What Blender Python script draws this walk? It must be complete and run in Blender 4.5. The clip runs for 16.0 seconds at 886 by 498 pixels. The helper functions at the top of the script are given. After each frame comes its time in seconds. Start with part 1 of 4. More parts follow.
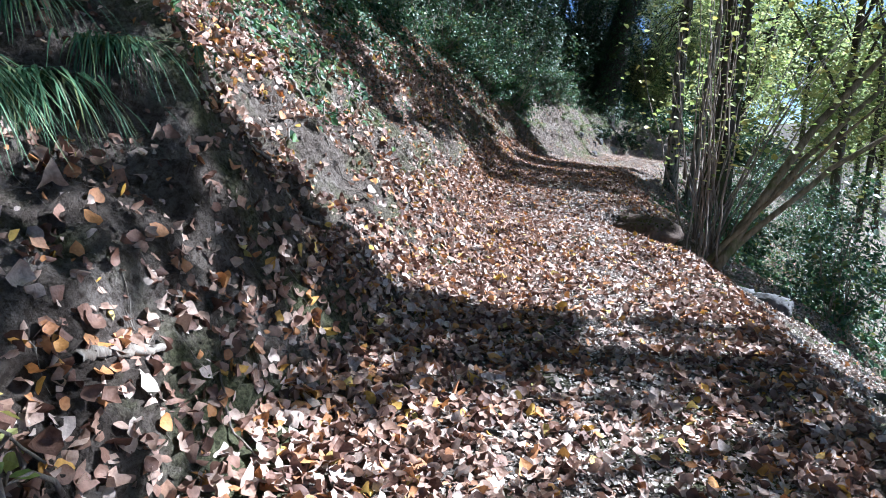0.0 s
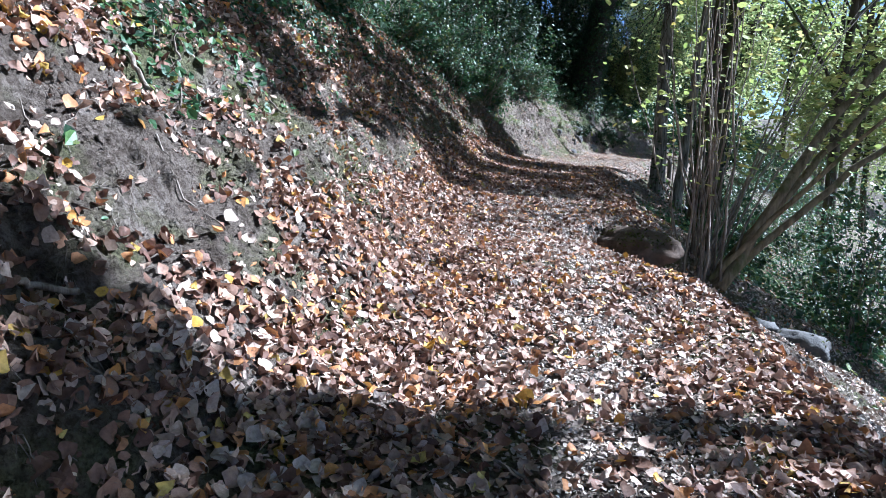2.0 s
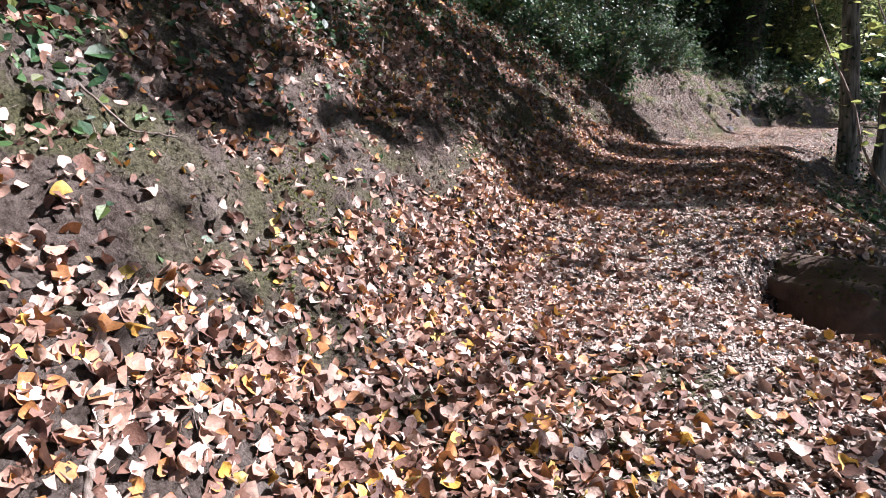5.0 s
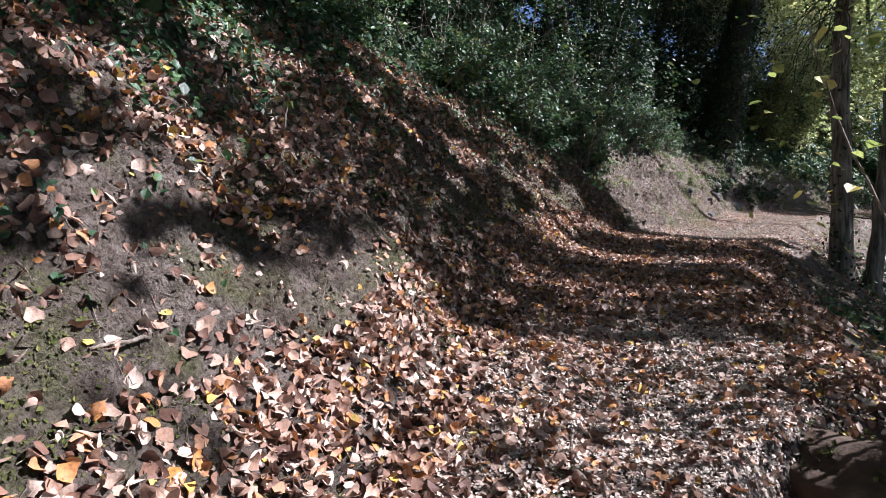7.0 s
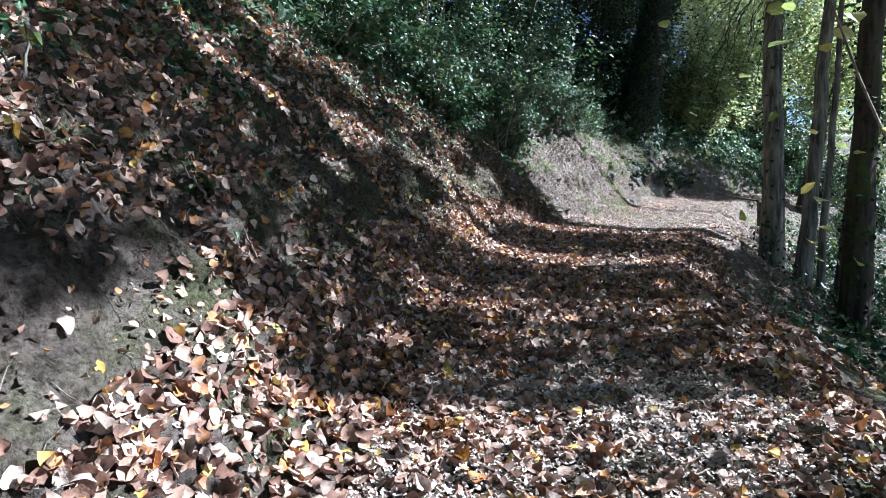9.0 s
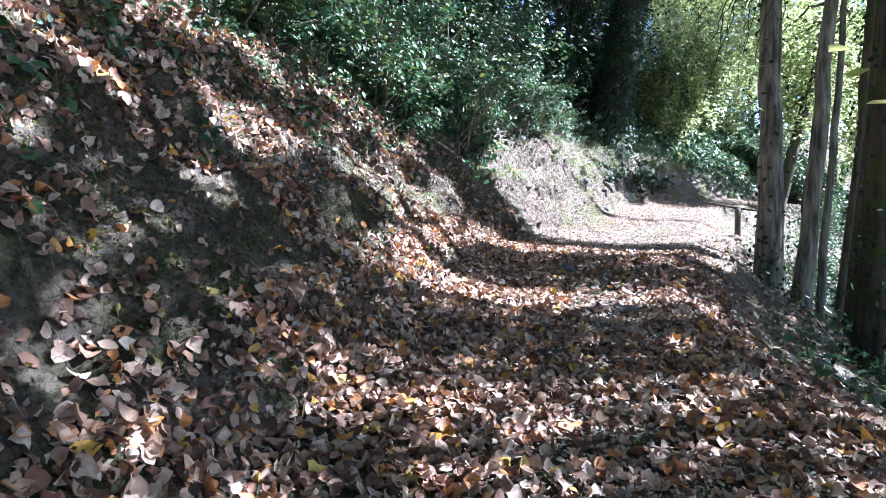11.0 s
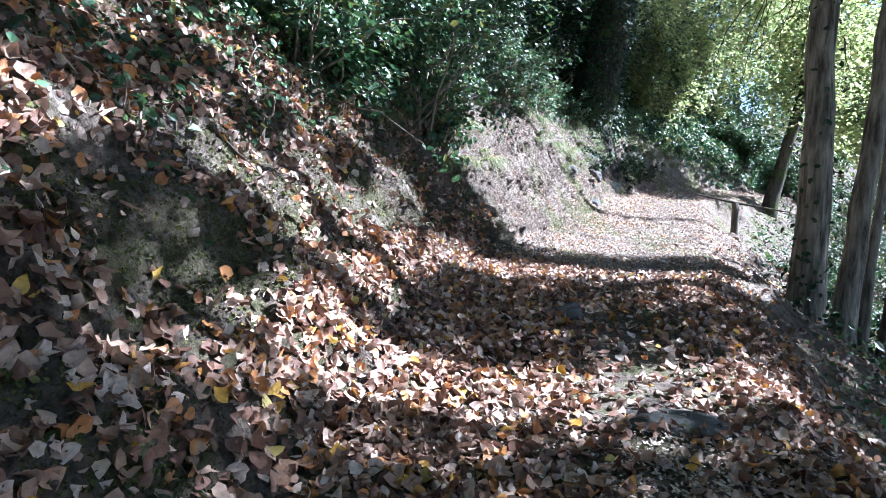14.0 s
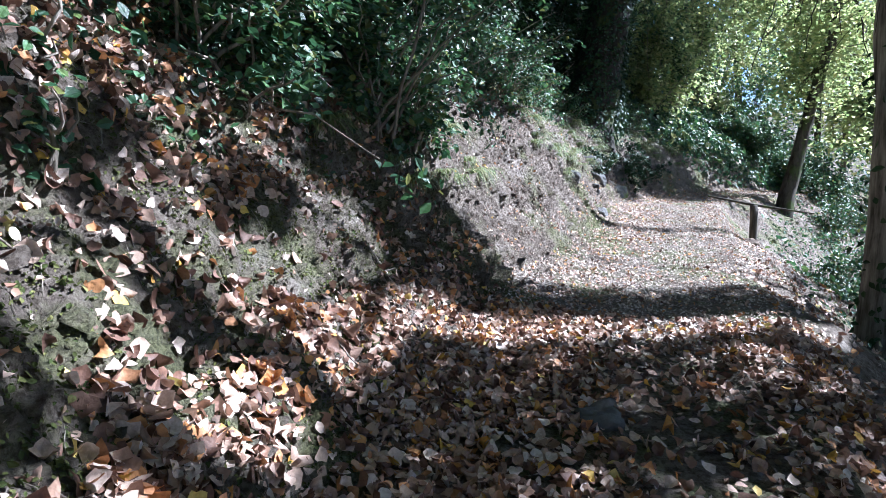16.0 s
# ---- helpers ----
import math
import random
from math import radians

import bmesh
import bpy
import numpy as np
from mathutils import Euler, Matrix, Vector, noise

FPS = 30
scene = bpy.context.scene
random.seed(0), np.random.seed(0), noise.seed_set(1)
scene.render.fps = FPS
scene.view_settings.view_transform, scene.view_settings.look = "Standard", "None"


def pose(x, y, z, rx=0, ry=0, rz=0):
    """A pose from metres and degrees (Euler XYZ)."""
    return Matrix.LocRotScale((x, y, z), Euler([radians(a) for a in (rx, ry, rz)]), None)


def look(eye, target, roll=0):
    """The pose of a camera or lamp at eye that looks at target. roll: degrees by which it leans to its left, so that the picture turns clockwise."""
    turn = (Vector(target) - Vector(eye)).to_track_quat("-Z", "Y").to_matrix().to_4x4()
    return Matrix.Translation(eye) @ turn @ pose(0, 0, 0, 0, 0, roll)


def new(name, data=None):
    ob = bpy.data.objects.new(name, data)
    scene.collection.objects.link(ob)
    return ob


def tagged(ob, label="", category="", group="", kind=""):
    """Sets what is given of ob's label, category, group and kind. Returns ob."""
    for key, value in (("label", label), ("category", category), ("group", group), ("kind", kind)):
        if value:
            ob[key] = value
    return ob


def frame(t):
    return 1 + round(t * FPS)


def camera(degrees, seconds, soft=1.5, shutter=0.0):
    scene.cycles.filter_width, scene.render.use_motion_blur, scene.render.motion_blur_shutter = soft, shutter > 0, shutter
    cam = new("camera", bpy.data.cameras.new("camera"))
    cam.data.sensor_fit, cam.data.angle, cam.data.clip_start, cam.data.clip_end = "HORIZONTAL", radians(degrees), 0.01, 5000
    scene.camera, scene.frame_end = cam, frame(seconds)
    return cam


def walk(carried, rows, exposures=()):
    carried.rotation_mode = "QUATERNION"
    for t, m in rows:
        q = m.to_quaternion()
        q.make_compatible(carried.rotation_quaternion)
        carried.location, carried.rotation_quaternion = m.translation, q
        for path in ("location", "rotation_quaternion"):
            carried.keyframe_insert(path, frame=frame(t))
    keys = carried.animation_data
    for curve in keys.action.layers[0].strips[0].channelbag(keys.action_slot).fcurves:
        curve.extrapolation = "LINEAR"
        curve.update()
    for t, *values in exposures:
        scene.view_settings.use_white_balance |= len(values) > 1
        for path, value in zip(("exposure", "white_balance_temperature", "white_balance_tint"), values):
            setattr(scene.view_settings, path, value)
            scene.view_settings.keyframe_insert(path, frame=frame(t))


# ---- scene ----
cam = camera(68.9, 16.0, soft=0.6)
walk(cam, [
    (0.0, pose(0.002, 0.000, 1.422, 80.93, -1.92, 1.21)),
    (0.5, pose(0.094, 0.452, 1.454, 83.32, -1.76, 0.33)),
    (1.0, pose(0.272, 0.828, 1.449, 83.49, -0.79, -0.17)),
    (1.5, pose(0.309, 1.263, 1.407, 82.06, -3.60, -0.27)),
    (2.0, pose(0.365, 1.685, 1.440, 80.95, -1.22, -0.51)),
    (2.5, pose(0.530, 2.115, 1.437, 78.17, 1.01, 2.97)),
    (3.0, pose(0.600, 2.579, 1.411, 79.86, -1.15, 5.26)),
    (3.5, pose(0.672, 3.019, 1.476, 80.74, 1.10, 8.43)),
    (3.7, pose(0.760, 3.167, 1.485, 82.66, 2.21, 9.33)),
    (5.8, pose(1.007, 4.821, 1.580, 79.36, 1.98, 14.74)),
    (6.0, pose(0.984, 4.951, 1.600, 80.98, -0.68, 14.66)),
    (6.5, pose(1.013, 5.401, 1.691, 86.33, 0.93, 13.29)),
    (7.0, pose(1.173, 5.735, 1.766, 86.30, 1.91, 10.52)),
    (7.5, pose(1.236, 6.172, 1.746, 88.68, 0.24, 5.36)),
    (8.0, pose(1.255, 6.553, 1.742, 85.62, 0.27, 0.78)),
    (8.5, pose(1.265, 6.954, 1.794, 80.62, 2.17, 2.91)),
    (9.0, pose(1.183, 7.354, 1.832, 84.52, 1.83, 3.17)),
    (9.5, pose(1.150, 7.687, 1.898, 85.41, 0.86, 0.26)),
    (9.7, pose(1.166, 7.849, 1.876, 85.12, 2.93, 0.57)),
    (11.8, pose(1.291, 9.561, 2.068, 84.36, -0.12, 0.31)),
    (12.0, pose(1.290, 9.693, 2.089, 85.34, -0.86, 0.93)),
    (12.5, pose(1.314, 10.074, 2.105, 82.89, 1.16, -1.27)),
    (13.0, pose(1.393, 10.456, 2.177, 83.32, 0.21, 0.13)),
    (13.5, pose(1.381, 10.829, 2.201, 83.40, -0.61, -3.13)),
    (14.0, pose(1.418, 11.216, 2.142, 82.18, -0.13, -2.76)),
    (14.5, pose(1.471, 11.624, 2.166, 79.91, -0.80, -0.11)),
    (15.0, pose(1.462, 12.089, 2.250, 83.18, -1.61, -1.74)),
    (15.5, pose(1.572, 12.470, 2.251, 85.08, 0.92, -4.13)),
    (16.0, pose(1.665, 12.884, 2.261, 82.18, 1.38, -3.47)),
], exposures=[
    (0.0, 1.95, 5080, 9), (2.0, 1.9, 4950, 9), (2.5, 1.9, 4900, 7), (3.0, 1.85, 4680, -3), (3.7, 1.7, 5150, 7), (5.8, 1.6, 6350, 30), (6.5, 1.35, 6750, 33), (7.0, 1.45, 5750, 20), (7.5, 1.85, 5400, 11),
    (9.0, 2.0, 5120, 9), (9.7, 2.35, 5080, 10), (11.8, 3.1, 5080, 14), (13.0, 3.0, 5080, 14), (14.0, 2.7, 5080, 13), (15.0, 2.5, 5060, 12), (15.5, 2.35, 5050, 11), (16.0, 2.3, 5050, 11)])

# ---------------------------------------------------------------- light
SUN = Vector((0.86, 0.25, 0.75)).normalized()
world = bpy.data.worlds.new("sky")
scene.world = world
world.use_nodes = True
sky = world.node_tree.nodes.new("ShaderNodeTexSky")
sky.sky_type, sky.sun_disc = "NISHITA", False
sky.air_density, sky.dust_density = 0.55, 0.4
sky.sun_elevation, sky.sun_rotation = math.asin(SUN.z), math.atan2(SUN.x, SUN.y)
world.node_tree.links.new(sky.outputs[0], world.node_tree.nodes["Background"].inputs[0])
world.node_tree.nodes["Background"].inputs[1].default_value = 0.05
lamp = bpy.data.lights.new("sun", "SUN")
lamp.energy, lamp.angle, lamp.color = 5.0, radians(0.55), (1.0, 0.965, 0.91)
sun = new("sun", lamp)
sun.matrix_world = look(Vector((0, 0, 30)) + SUN * 20, (0, 0, 30))

# ---------------------------------------------------------------- materials


def material(name, rough=0.8, spec=0.3):
    m = bpy.data.materials.new(name)
    m.use_nodes = True
    b = m.node_tree.nodes["Principled BSDF"]
    b.inputs["Roughness"].default_value, b.inputs["Specular IOR Level"].default_value = rough, spec
    return m, m.node_tree, b


def node(tree, kind, **values):
    n = tree.nodes.new(kind)
    for key, value in values.items():
        n.inputs[key.replace("_", " ")].default_value = value
    return n


def ramp(tree, fac, stops, interpolation="LINEAR"):
    r = tree.nodes.new("ShaderNodeValToRGB")
    r.color_ramp.interpolation = interpolation
    while len(r.color_ramp.elements) < len(stops):
        r.color_ramp.elements.new(0.5)
    for e, (p, c) in zip(r.color_ramp.elements, stops):
        e.position, e.color = p, (*c, 1)
    tree.links.new(fac, r.inputs[0])
    return r.outputs[0]


def mixed(tree, fac, a, b, blend="MIX"):
    m = tree.nodes.new("ShaderNodeMix")
    m.data_type, m.blend_type = "RGBA", blend
    for sock, v in ((m.inputs[0], fac), (m.inputs[6], a), (m.inputs[7], b)):
        if isinstance(v, (int, float)):
            sock.default_value = v
        elif isinstance(v, tuple):
            sock.default_value = (*v, 1)
        else:
            tree.links.new(v, sock)
    return m.outputs[2]


def noise_at(tree, scale, detail=4, rough=0.6, stretch=None):
    c = tree.nodes.new("ShaderNodeTexCoord")
    n = node(tree, "ShaderNodeTexNoise", Scale=scale, Detail=detail, Roughness=rough)
    if stretch:
        mp = node(tree, "ShaderNodeMapping", Scale=stretch)
        tree.links.new(c.outputs["Object"], mp.inputs[0])
        tree.links.new(mp.outputs[0], n.inputs["Vector"])
    else:
        tree.links.new(c.outputs["Object"], n.inputs["Vector"])
    return n.outputs[0]


def bumped(tree, bsdf, fac, strength, distance):
    b = node(tree, "ShaderNodeBump", Strength=strength, Distance=distance)
    tree.links.new(fac, b.inputs["Height"])
    tree.links.new(b.outputs[0], bsdf.inputs["Normal"])


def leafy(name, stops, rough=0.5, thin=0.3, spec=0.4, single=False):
    """Leaves whose colour differs from one to the next, with some light let through."""
    m, t, b = material(name, rough, spec)
    if single:
        who = t.nodes.new("ShaderNodeObjectInfo").outputs["Random"]
    else:
        who = t.nodes.new("ShaderNodeNewGeometry").outputs["Random Per Island"]
    c = ramp(t, who, stops, "LINEAR")
    c = mixed(t, 0.55, c, ramp(t, noise_at(t, 55, 3), [(0.3, (0.35, 0.3, 0.28)), (0.62, (1.0, 1.0, 1.0))]), "MULTIPLY")
    t.links.new(c, b.inputs["Base Color"])
    bumped(t, b, noise_at(t, 90, 2), 0.35, 0.01)
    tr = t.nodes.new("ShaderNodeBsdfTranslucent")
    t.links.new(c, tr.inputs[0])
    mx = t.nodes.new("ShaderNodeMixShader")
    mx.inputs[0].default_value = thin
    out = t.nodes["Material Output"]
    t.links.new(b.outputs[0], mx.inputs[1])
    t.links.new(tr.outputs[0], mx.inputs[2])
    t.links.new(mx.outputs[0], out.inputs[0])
    return m


DRY = [(0.0, (0.10, 0.05, 0.035)), (0.2, (0.21, 0.11, 0.075)), (0.42, (0.37, 0.225, 0.155)), (0.62, (0.52, 0.37, 0.285)), (0.8, (0.64, 0.52, 0.44)),
       (0.86, (0.44, 0.21, 0.10)), (0.955, (0.55, 0.25, 0.08)), (0.985, (0.64, 0.38, 0.06)), (1.0, (0.58, 0.48, 0.16))]
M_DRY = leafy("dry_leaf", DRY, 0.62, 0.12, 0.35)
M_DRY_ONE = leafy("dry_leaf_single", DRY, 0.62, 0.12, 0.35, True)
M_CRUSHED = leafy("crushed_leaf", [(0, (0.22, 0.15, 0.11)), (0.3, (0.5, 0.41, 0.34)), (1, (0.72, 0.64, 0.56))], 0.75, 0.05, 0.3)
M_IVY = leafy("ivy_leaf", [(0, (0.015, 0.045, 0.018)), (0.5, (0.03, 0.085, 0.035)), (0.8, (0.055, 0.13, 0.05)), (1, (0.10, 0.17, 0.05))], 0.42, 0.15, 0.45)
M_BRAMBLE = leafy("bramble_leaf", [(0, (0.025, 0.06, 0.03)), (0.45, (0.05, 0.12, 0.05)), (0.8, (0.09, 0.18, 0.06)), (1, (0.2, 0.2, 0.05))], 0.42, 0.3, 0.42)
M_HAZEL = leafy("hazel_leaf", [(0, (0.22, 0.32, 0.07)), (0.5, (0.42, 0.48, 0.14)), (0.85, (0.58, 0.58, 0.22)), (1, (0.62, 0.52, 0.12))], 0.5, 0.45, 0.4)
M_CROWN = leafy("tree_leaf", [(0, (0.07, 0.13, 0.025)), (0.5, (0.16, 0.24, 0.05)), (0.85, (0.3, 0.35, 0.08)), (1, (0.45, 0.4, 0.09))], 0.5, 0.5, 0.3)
# tree leaf again, its colour paled so the far woods look sunlit
M_SUNLIT_LEAF = leafy("sunlit_tree_leaf", [(0, (0.17, 0.24, 0.08)), (0.5, (0.37, 0.44, 0.17)), (0.85, (0.55, 0.58, 0.26)), (1, (0.66, 0.6, 0.26))], 0.42, 0.58, 0.4)
# evergreen and ivy leaf, coloured extra dark to carry the hillside's deep shade
M_DARKLEAF = leafy("shaded_evergreen_leaf", [(0, (0.012, 0.03, 0.012)), (0.6, (0.025, 0.06, 0.022)), (1, (0.05, 0.09, 0.03))], 0.55, 0.15, 0.25)
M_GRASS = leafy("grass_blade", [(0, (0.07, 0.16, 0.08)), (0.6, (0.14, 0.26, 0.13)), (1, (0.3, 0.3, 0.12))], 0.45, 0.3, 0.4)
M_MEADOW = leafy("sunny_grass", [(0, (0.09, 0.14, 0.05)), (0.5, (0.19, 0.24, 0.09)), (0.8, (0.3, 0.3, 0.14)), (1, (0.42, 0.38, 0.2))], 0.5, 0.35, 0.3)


def soil():
    m, t, b = material("soil", 0.95, 0.15)
    earth = ramp(t, noise_at(t, 2.2, 8, 0.65), [(0.3, (0.135, 0.105, 0.085)), (0.5, (0.255, 0.208, 0.172)), (0.7, (0.39, 0.335, 0.29))])
    earth = mixed(t, 0.85, earth, ramp(t, noise_at(t, 30, 6, 0.75), [(0.4, (0.3, 0.27, 0.25)), (0.56, (1, 1, 1))]), "MULTIPLY")
    earth = mixed(t, 0.7, earth, ramp(t, noise_at(t, 8, 7, 0.7), [(0.36, (0.38, 0.35, 0.32)), (0.52, (1, 1, 1))]), "MULTIPLY")
    moss = ramp(t, noise_at(t, 60, 3), [(0.35, (0.05, 0.055, 0.025)), (0.65, (0.2, 0.2, 0.095))])
    where = ramp(t, noise_at(t, 1.3, 6, 0.62), [(0.49, (0, 0, 0)), (0.6, (0.85, 0.85, 0.85))])
    # the stretch of bank where moss has spread
    at = t.nodes.new("ShaderNodeSeparateXYZ")
    t.links.new(t.nodes.new("ShaderNodeTexCoord").outputs["Object"], at.inputs[0])
    along = node(t, "ShaderNodeMapRange", From_Min=10.5, From_Max=19.0)
    t.links.new(at.outputs[1], along.inputs[0])
    stretch = ramp(t, along.outputs[0], [(0, (0, 0, 0)), (0.3, (0.85, 0.85, 0.85)), (0.65, (0.85, 0.85, 0.85)), (0.85, (0, 0, 0))])
    more = ramp(t, noise_at(t, 2.6, 7, 0.7), [(0.47, (0, 0, 0)), (0.6, (0.85, 0.85, 0.85))])
    where = mixed(t, stretch, where, more)
    c = mixed(t, where, earth, moss)
    t.links.new(c, b.inputs["Base Color"])
    bumped(t, b, noise_at(t, 24, 8, 0.8), 1.0, 0.075)
    return m


def bark(name, dark, light, scale=9, moss=0.0):
    m, t, b = material(name, 0.9, 0.2)
    ridges = noise_at(t, scale, 6, 0.65, (1, 1, 0.14))
    c = ramp(t, ridges, [(0.36, dark), (0.62, light)])
    c = mixed(t, 0.5, c, ramp(t, noise_at(t, 3.1, 5), [(0.35, (0.45, 0.43, 0.4)), (0.65, (1, 1, 1))]), "MULTIPLY")
    if moss:
        c = mixed(t, ramp(t, noise_at(t, 2.3, 5), [(0.62 - moss * 0.3, (0, 0, 0)), (0.75 - moss * 0.3, (1, 1, 1))]), c, (0.07, 0.09, 0.025))
    t.links.new(c, b.inputs["Base Color"])
    bumped(t, b, ridges, 0.9, 0.03)
    return m


def stone(name, dark, light, moss=True):
    m, t, b = material(name, 0.85, 0.3)
    c = ramp(t, noise_at(t, 5, 8, 0.7), [(0.3, dark), (0.7, light)])
    if moss:
        c = mixed(t, ramp(t, noise_at(t, 4.2, 6), [(0.5, (0, 0, 0)), (0.62, (1, 1, 1))]), c, (0.12, 0.15, 0.035))
    t.links.new(c, b.inputs["Base Color"])
    bumped(t, b, noise_at(t, 22, 8, 0.7), 0.7, 0.03)
    return m


M_SOIL = soil()
M_BARK = bark("grey_bark", (0.06, 0.054, 0.045), (0.33, 0.31, 0.27), 13)
M_BARK_DARK = bark("dark_bark", (0.035, 0.028, 0.022), (0.12, 0.10, 0.08), 9, 0.4)
# near-black copy of the dark bark: the leaning trunk's deep shade in its colour
M_BARK_SHADED = bark("ivy_shaded_bark", (0.014, 0.012, 0.01), (0.05, 0.042, 0.034), 9, 0.3)
M_HAZEL_BARK = bark("hazel_bark", (0.11, 0.085, 0.05), (0.27, 0.22, 0.15), 14, 0.2)
M_TWIG = bark("twig_bark", (0.13, 0.10, 0.075), (0.36, 0.31, 0.26), 22)
M_POST = bark("weathered_post", (0.06, 0.05, 0.042), (0.17, 0.145, 0.12), 14)
M_ROCK_BROWN = stone("brown_rock", (0.05, 0.033, 0.023), (0.15, 0.1, 0.07), False)
M_ROCK_GREY = stone("grey_rock", (0.09, 0.088, 0.08), (0.26, 0.25, 0.235))
M_SLAB = stone("slab_rock", (0.05, 0.05, 0.048), (0.14, 0.137, 0.13), False)
M_ROCK_DARK = stone("dark_rock", (0.04, 0.038, 0.036), (0.14, 0.13, 0.125), False)
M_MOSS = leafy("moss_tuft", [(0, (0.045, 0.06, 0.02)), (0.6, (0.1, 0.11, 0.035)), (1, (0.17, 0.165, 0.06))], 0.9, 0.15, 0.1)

# ---------------------------------------------------------------- mesh builders
RNG = np.random.default_rng(7)


def solid(name, verts, faces, mat, smooth=False):
    """A mesh out of vertex and face arrays (all faces with as many corners)."""
    verts, faces = np.asarray(verts, np.float32), np.asarray(faces, np.int32)
    me = bpy.data.meshes.new(name)
    n, k = faces.shape
    me.vertices.add(len(verts))
    me.vertices.foreach_set("co", verts.ravel())
    me.loops.add(n * k)
    me.loops.foreach_set("vertex_index", faces.ravel())
    me.polygons.add(n)
    me.polygons.foreach_set("loop_start", np.arange(0, n * k, k, dtype=np.int32))
    me.polygons.foreach_set("use_smooth", np.full(n, smooth))
    me.update(calc_edges=True)
    me.materials.append(mat)
    return me


def part(name, me, parent, label=""):
    ob = new(name, me)
    ob.parent = parent
    return tagged(ob, label) if label else ob


def empty(name, x, y, z, label, category, group=""):
    ob = new(name)
    ob.location = (x, y, z)
    return tagged(ob, label, category, group)


def unit(v):
    return v / np.maximum(np.linalg.norm(v, axis=-1, keepdims=True), 1e-9)


# a leaf: midrib of four points, three points down each edge; length 1 along y, z up
def blade(width, lobes, fold, curl):
    mid = np.array([(0, 0.0, 0), (0, 0.36, 0), (0, 0.7, 0), (0, 1.0, 0)])
    ey, ex = np.array([0.04, 0.3, 0.58, 0.84]), np.array([0.26, 0.47, 0.4, 0.2]) * width * np.array([1, 1 + lobes, 1 - lobes, 1 + lobes * 0.5])
    left = np.stack([-ex, ey, np.abs(ex) * fold * np.array([0.6, 1.0, 1.2, 1.0])], 1)
    right = np.stack([ex * 0.94, ey + 0.03, np.abs(ex) * fold * np.array([1.0, 0.5, 0.9, 0.4])], 1)
    v = np.concatenate([mid, left, right])
    v[:, 2] += curl * (v[:, 1] - 0.4) ** 2
    v[:, 1] -= 0.45
    f = [(0, 1, 4), (4, 1, 5), (1, 6, 5), (1, 2, 6), (6, 2, 7), (2, 3, 7), (1, 0, 8), (1, 8, 9), (1, 9, 10), (2, 1, 10), (2, 10, 11), (3, 2, 11)]
    return v, np.array(f)


LITTER_SHAPES = [blade(1.0, 0.1, 0.35, 0.9), blade(1.1, 0.05, -0.3, -0.8), blade(0.9, 0.15, 0.8, 1.2), blade(1.05, 0.08, 0.2, 0.5), blade(0.85, 0.1, 1.1, -1.1), blade(1.1, 0.16, 0.55, -1.3), blade(0.95, 0.2, -0.6, 0.8)]
SIMPLE = (np.array([(0, -0.5, 0), (0.36, -0.08, 0.1), (0.24, 0.3, 0.05), (0, 0.55, -0.06), (-0.24, 0.3, 0.05), (-0.36, -0.08, 0.1)], float),
          np.array([(0, 1, 2), (0, 2, 3), (0, 3, 4), (0, 4, 5)]))
DIAMOND = (np.array([(0, -0.5, 0), (0.4, 0.02, 0.1), (0, 0.55, -0.06), (-0.4, 0.02, 0.1)], float), np.array([(0, 1, 2), (0, 2, 3)]))
ROUND = (np.array([(0, -0.5, 0), (0.42, -0.2, 0.08), (0.4, 0.22, 0.06), (0, 0.5, -0.08), (-0.4, 0.22, 0.06), (-0.42, -0.2, 0.08)], float),
         np.array([(0, 1, 2), (0, 2, 3), (0, 3, 4), (0, 4, 5)]))


def leaf_soup(places, normals, sizes, shapes, rng, tilt=0.5, crumple=0.0):
    """Vertices and faces of many leaves, each turned at random about its normal."""
    n = len(places)
    nz = unit(normals + tilt * rng.normal(size=(n, 3)))
    ax = unit(np.cross(nz, rng.normal(size=(n, 3))))
    ay = np.cross(nz, ax)
    pick = rng.integers(0, len(shapes), n)
    vs, fs, base = [], [], 0
    for k, (v, f) in enumerate(shapes):
        i = np.where(pick == k)[0]
        if not len(i):
            continue
        s = np.asarray(sizes)[i, None, None]
        bend = 1 + 0.5 * rng.normal(size=(len(i), 1, 1))
        p = places[i, None] + s * (v[None, :, 0:1] * ax[i, None] + v[None, :, 1:2] * ay[i, None] + v[None, :, 2:3] * bend * nz[i, None])
        if crumple:
            p = p + crumple * s * rng.normal(size=p.shape)
        vs.append(p.reshape(-1, 3))
        fs.append((f[None] + base + len(v) * np.arange(len(i))[:, None, None]).reshape(-1, 3))
        base += len(i) * len(v)
    return np.concatenate(vs), np.concatenate(fs)


def tube(points, radii, sides=8, rough=0.0, seed=0):
    """A tapering tube along a line of points."""
    p, r = np.asarray(points, float), np.asarray(radii, float)
    d = unit(np.gradient(p, axis=0))
    side = unit(np.cross(d, np.array([0.31, 0.77, 0.12])))
    other = np.cross(d, side)
    a = np.linspace(0, 2 * np.pi, sides, endpoint=False)
    wob = 1 + rough * np.random.default_rng(seed).normal(size=(len(p), sides))
    v = p[:, None] + (r[:, None] * wob)[..., None] * (np.cos(a)[None, :, None] * side[:, None] + np.sin(a)[None, :, None] * other[:, None])
    i, j = np.meshgrid(np.arange(len(p) - 1), np.arange(sides), indexing="ij")
    q = np.stack([i * sides + j, i * sides + (j + 1) % sides, (i + 1) * sides + (j + 1) % sides, (i + 1) * sides + j], -1).reshape(-1, 4)
    return v.reshape(-1, 3), q


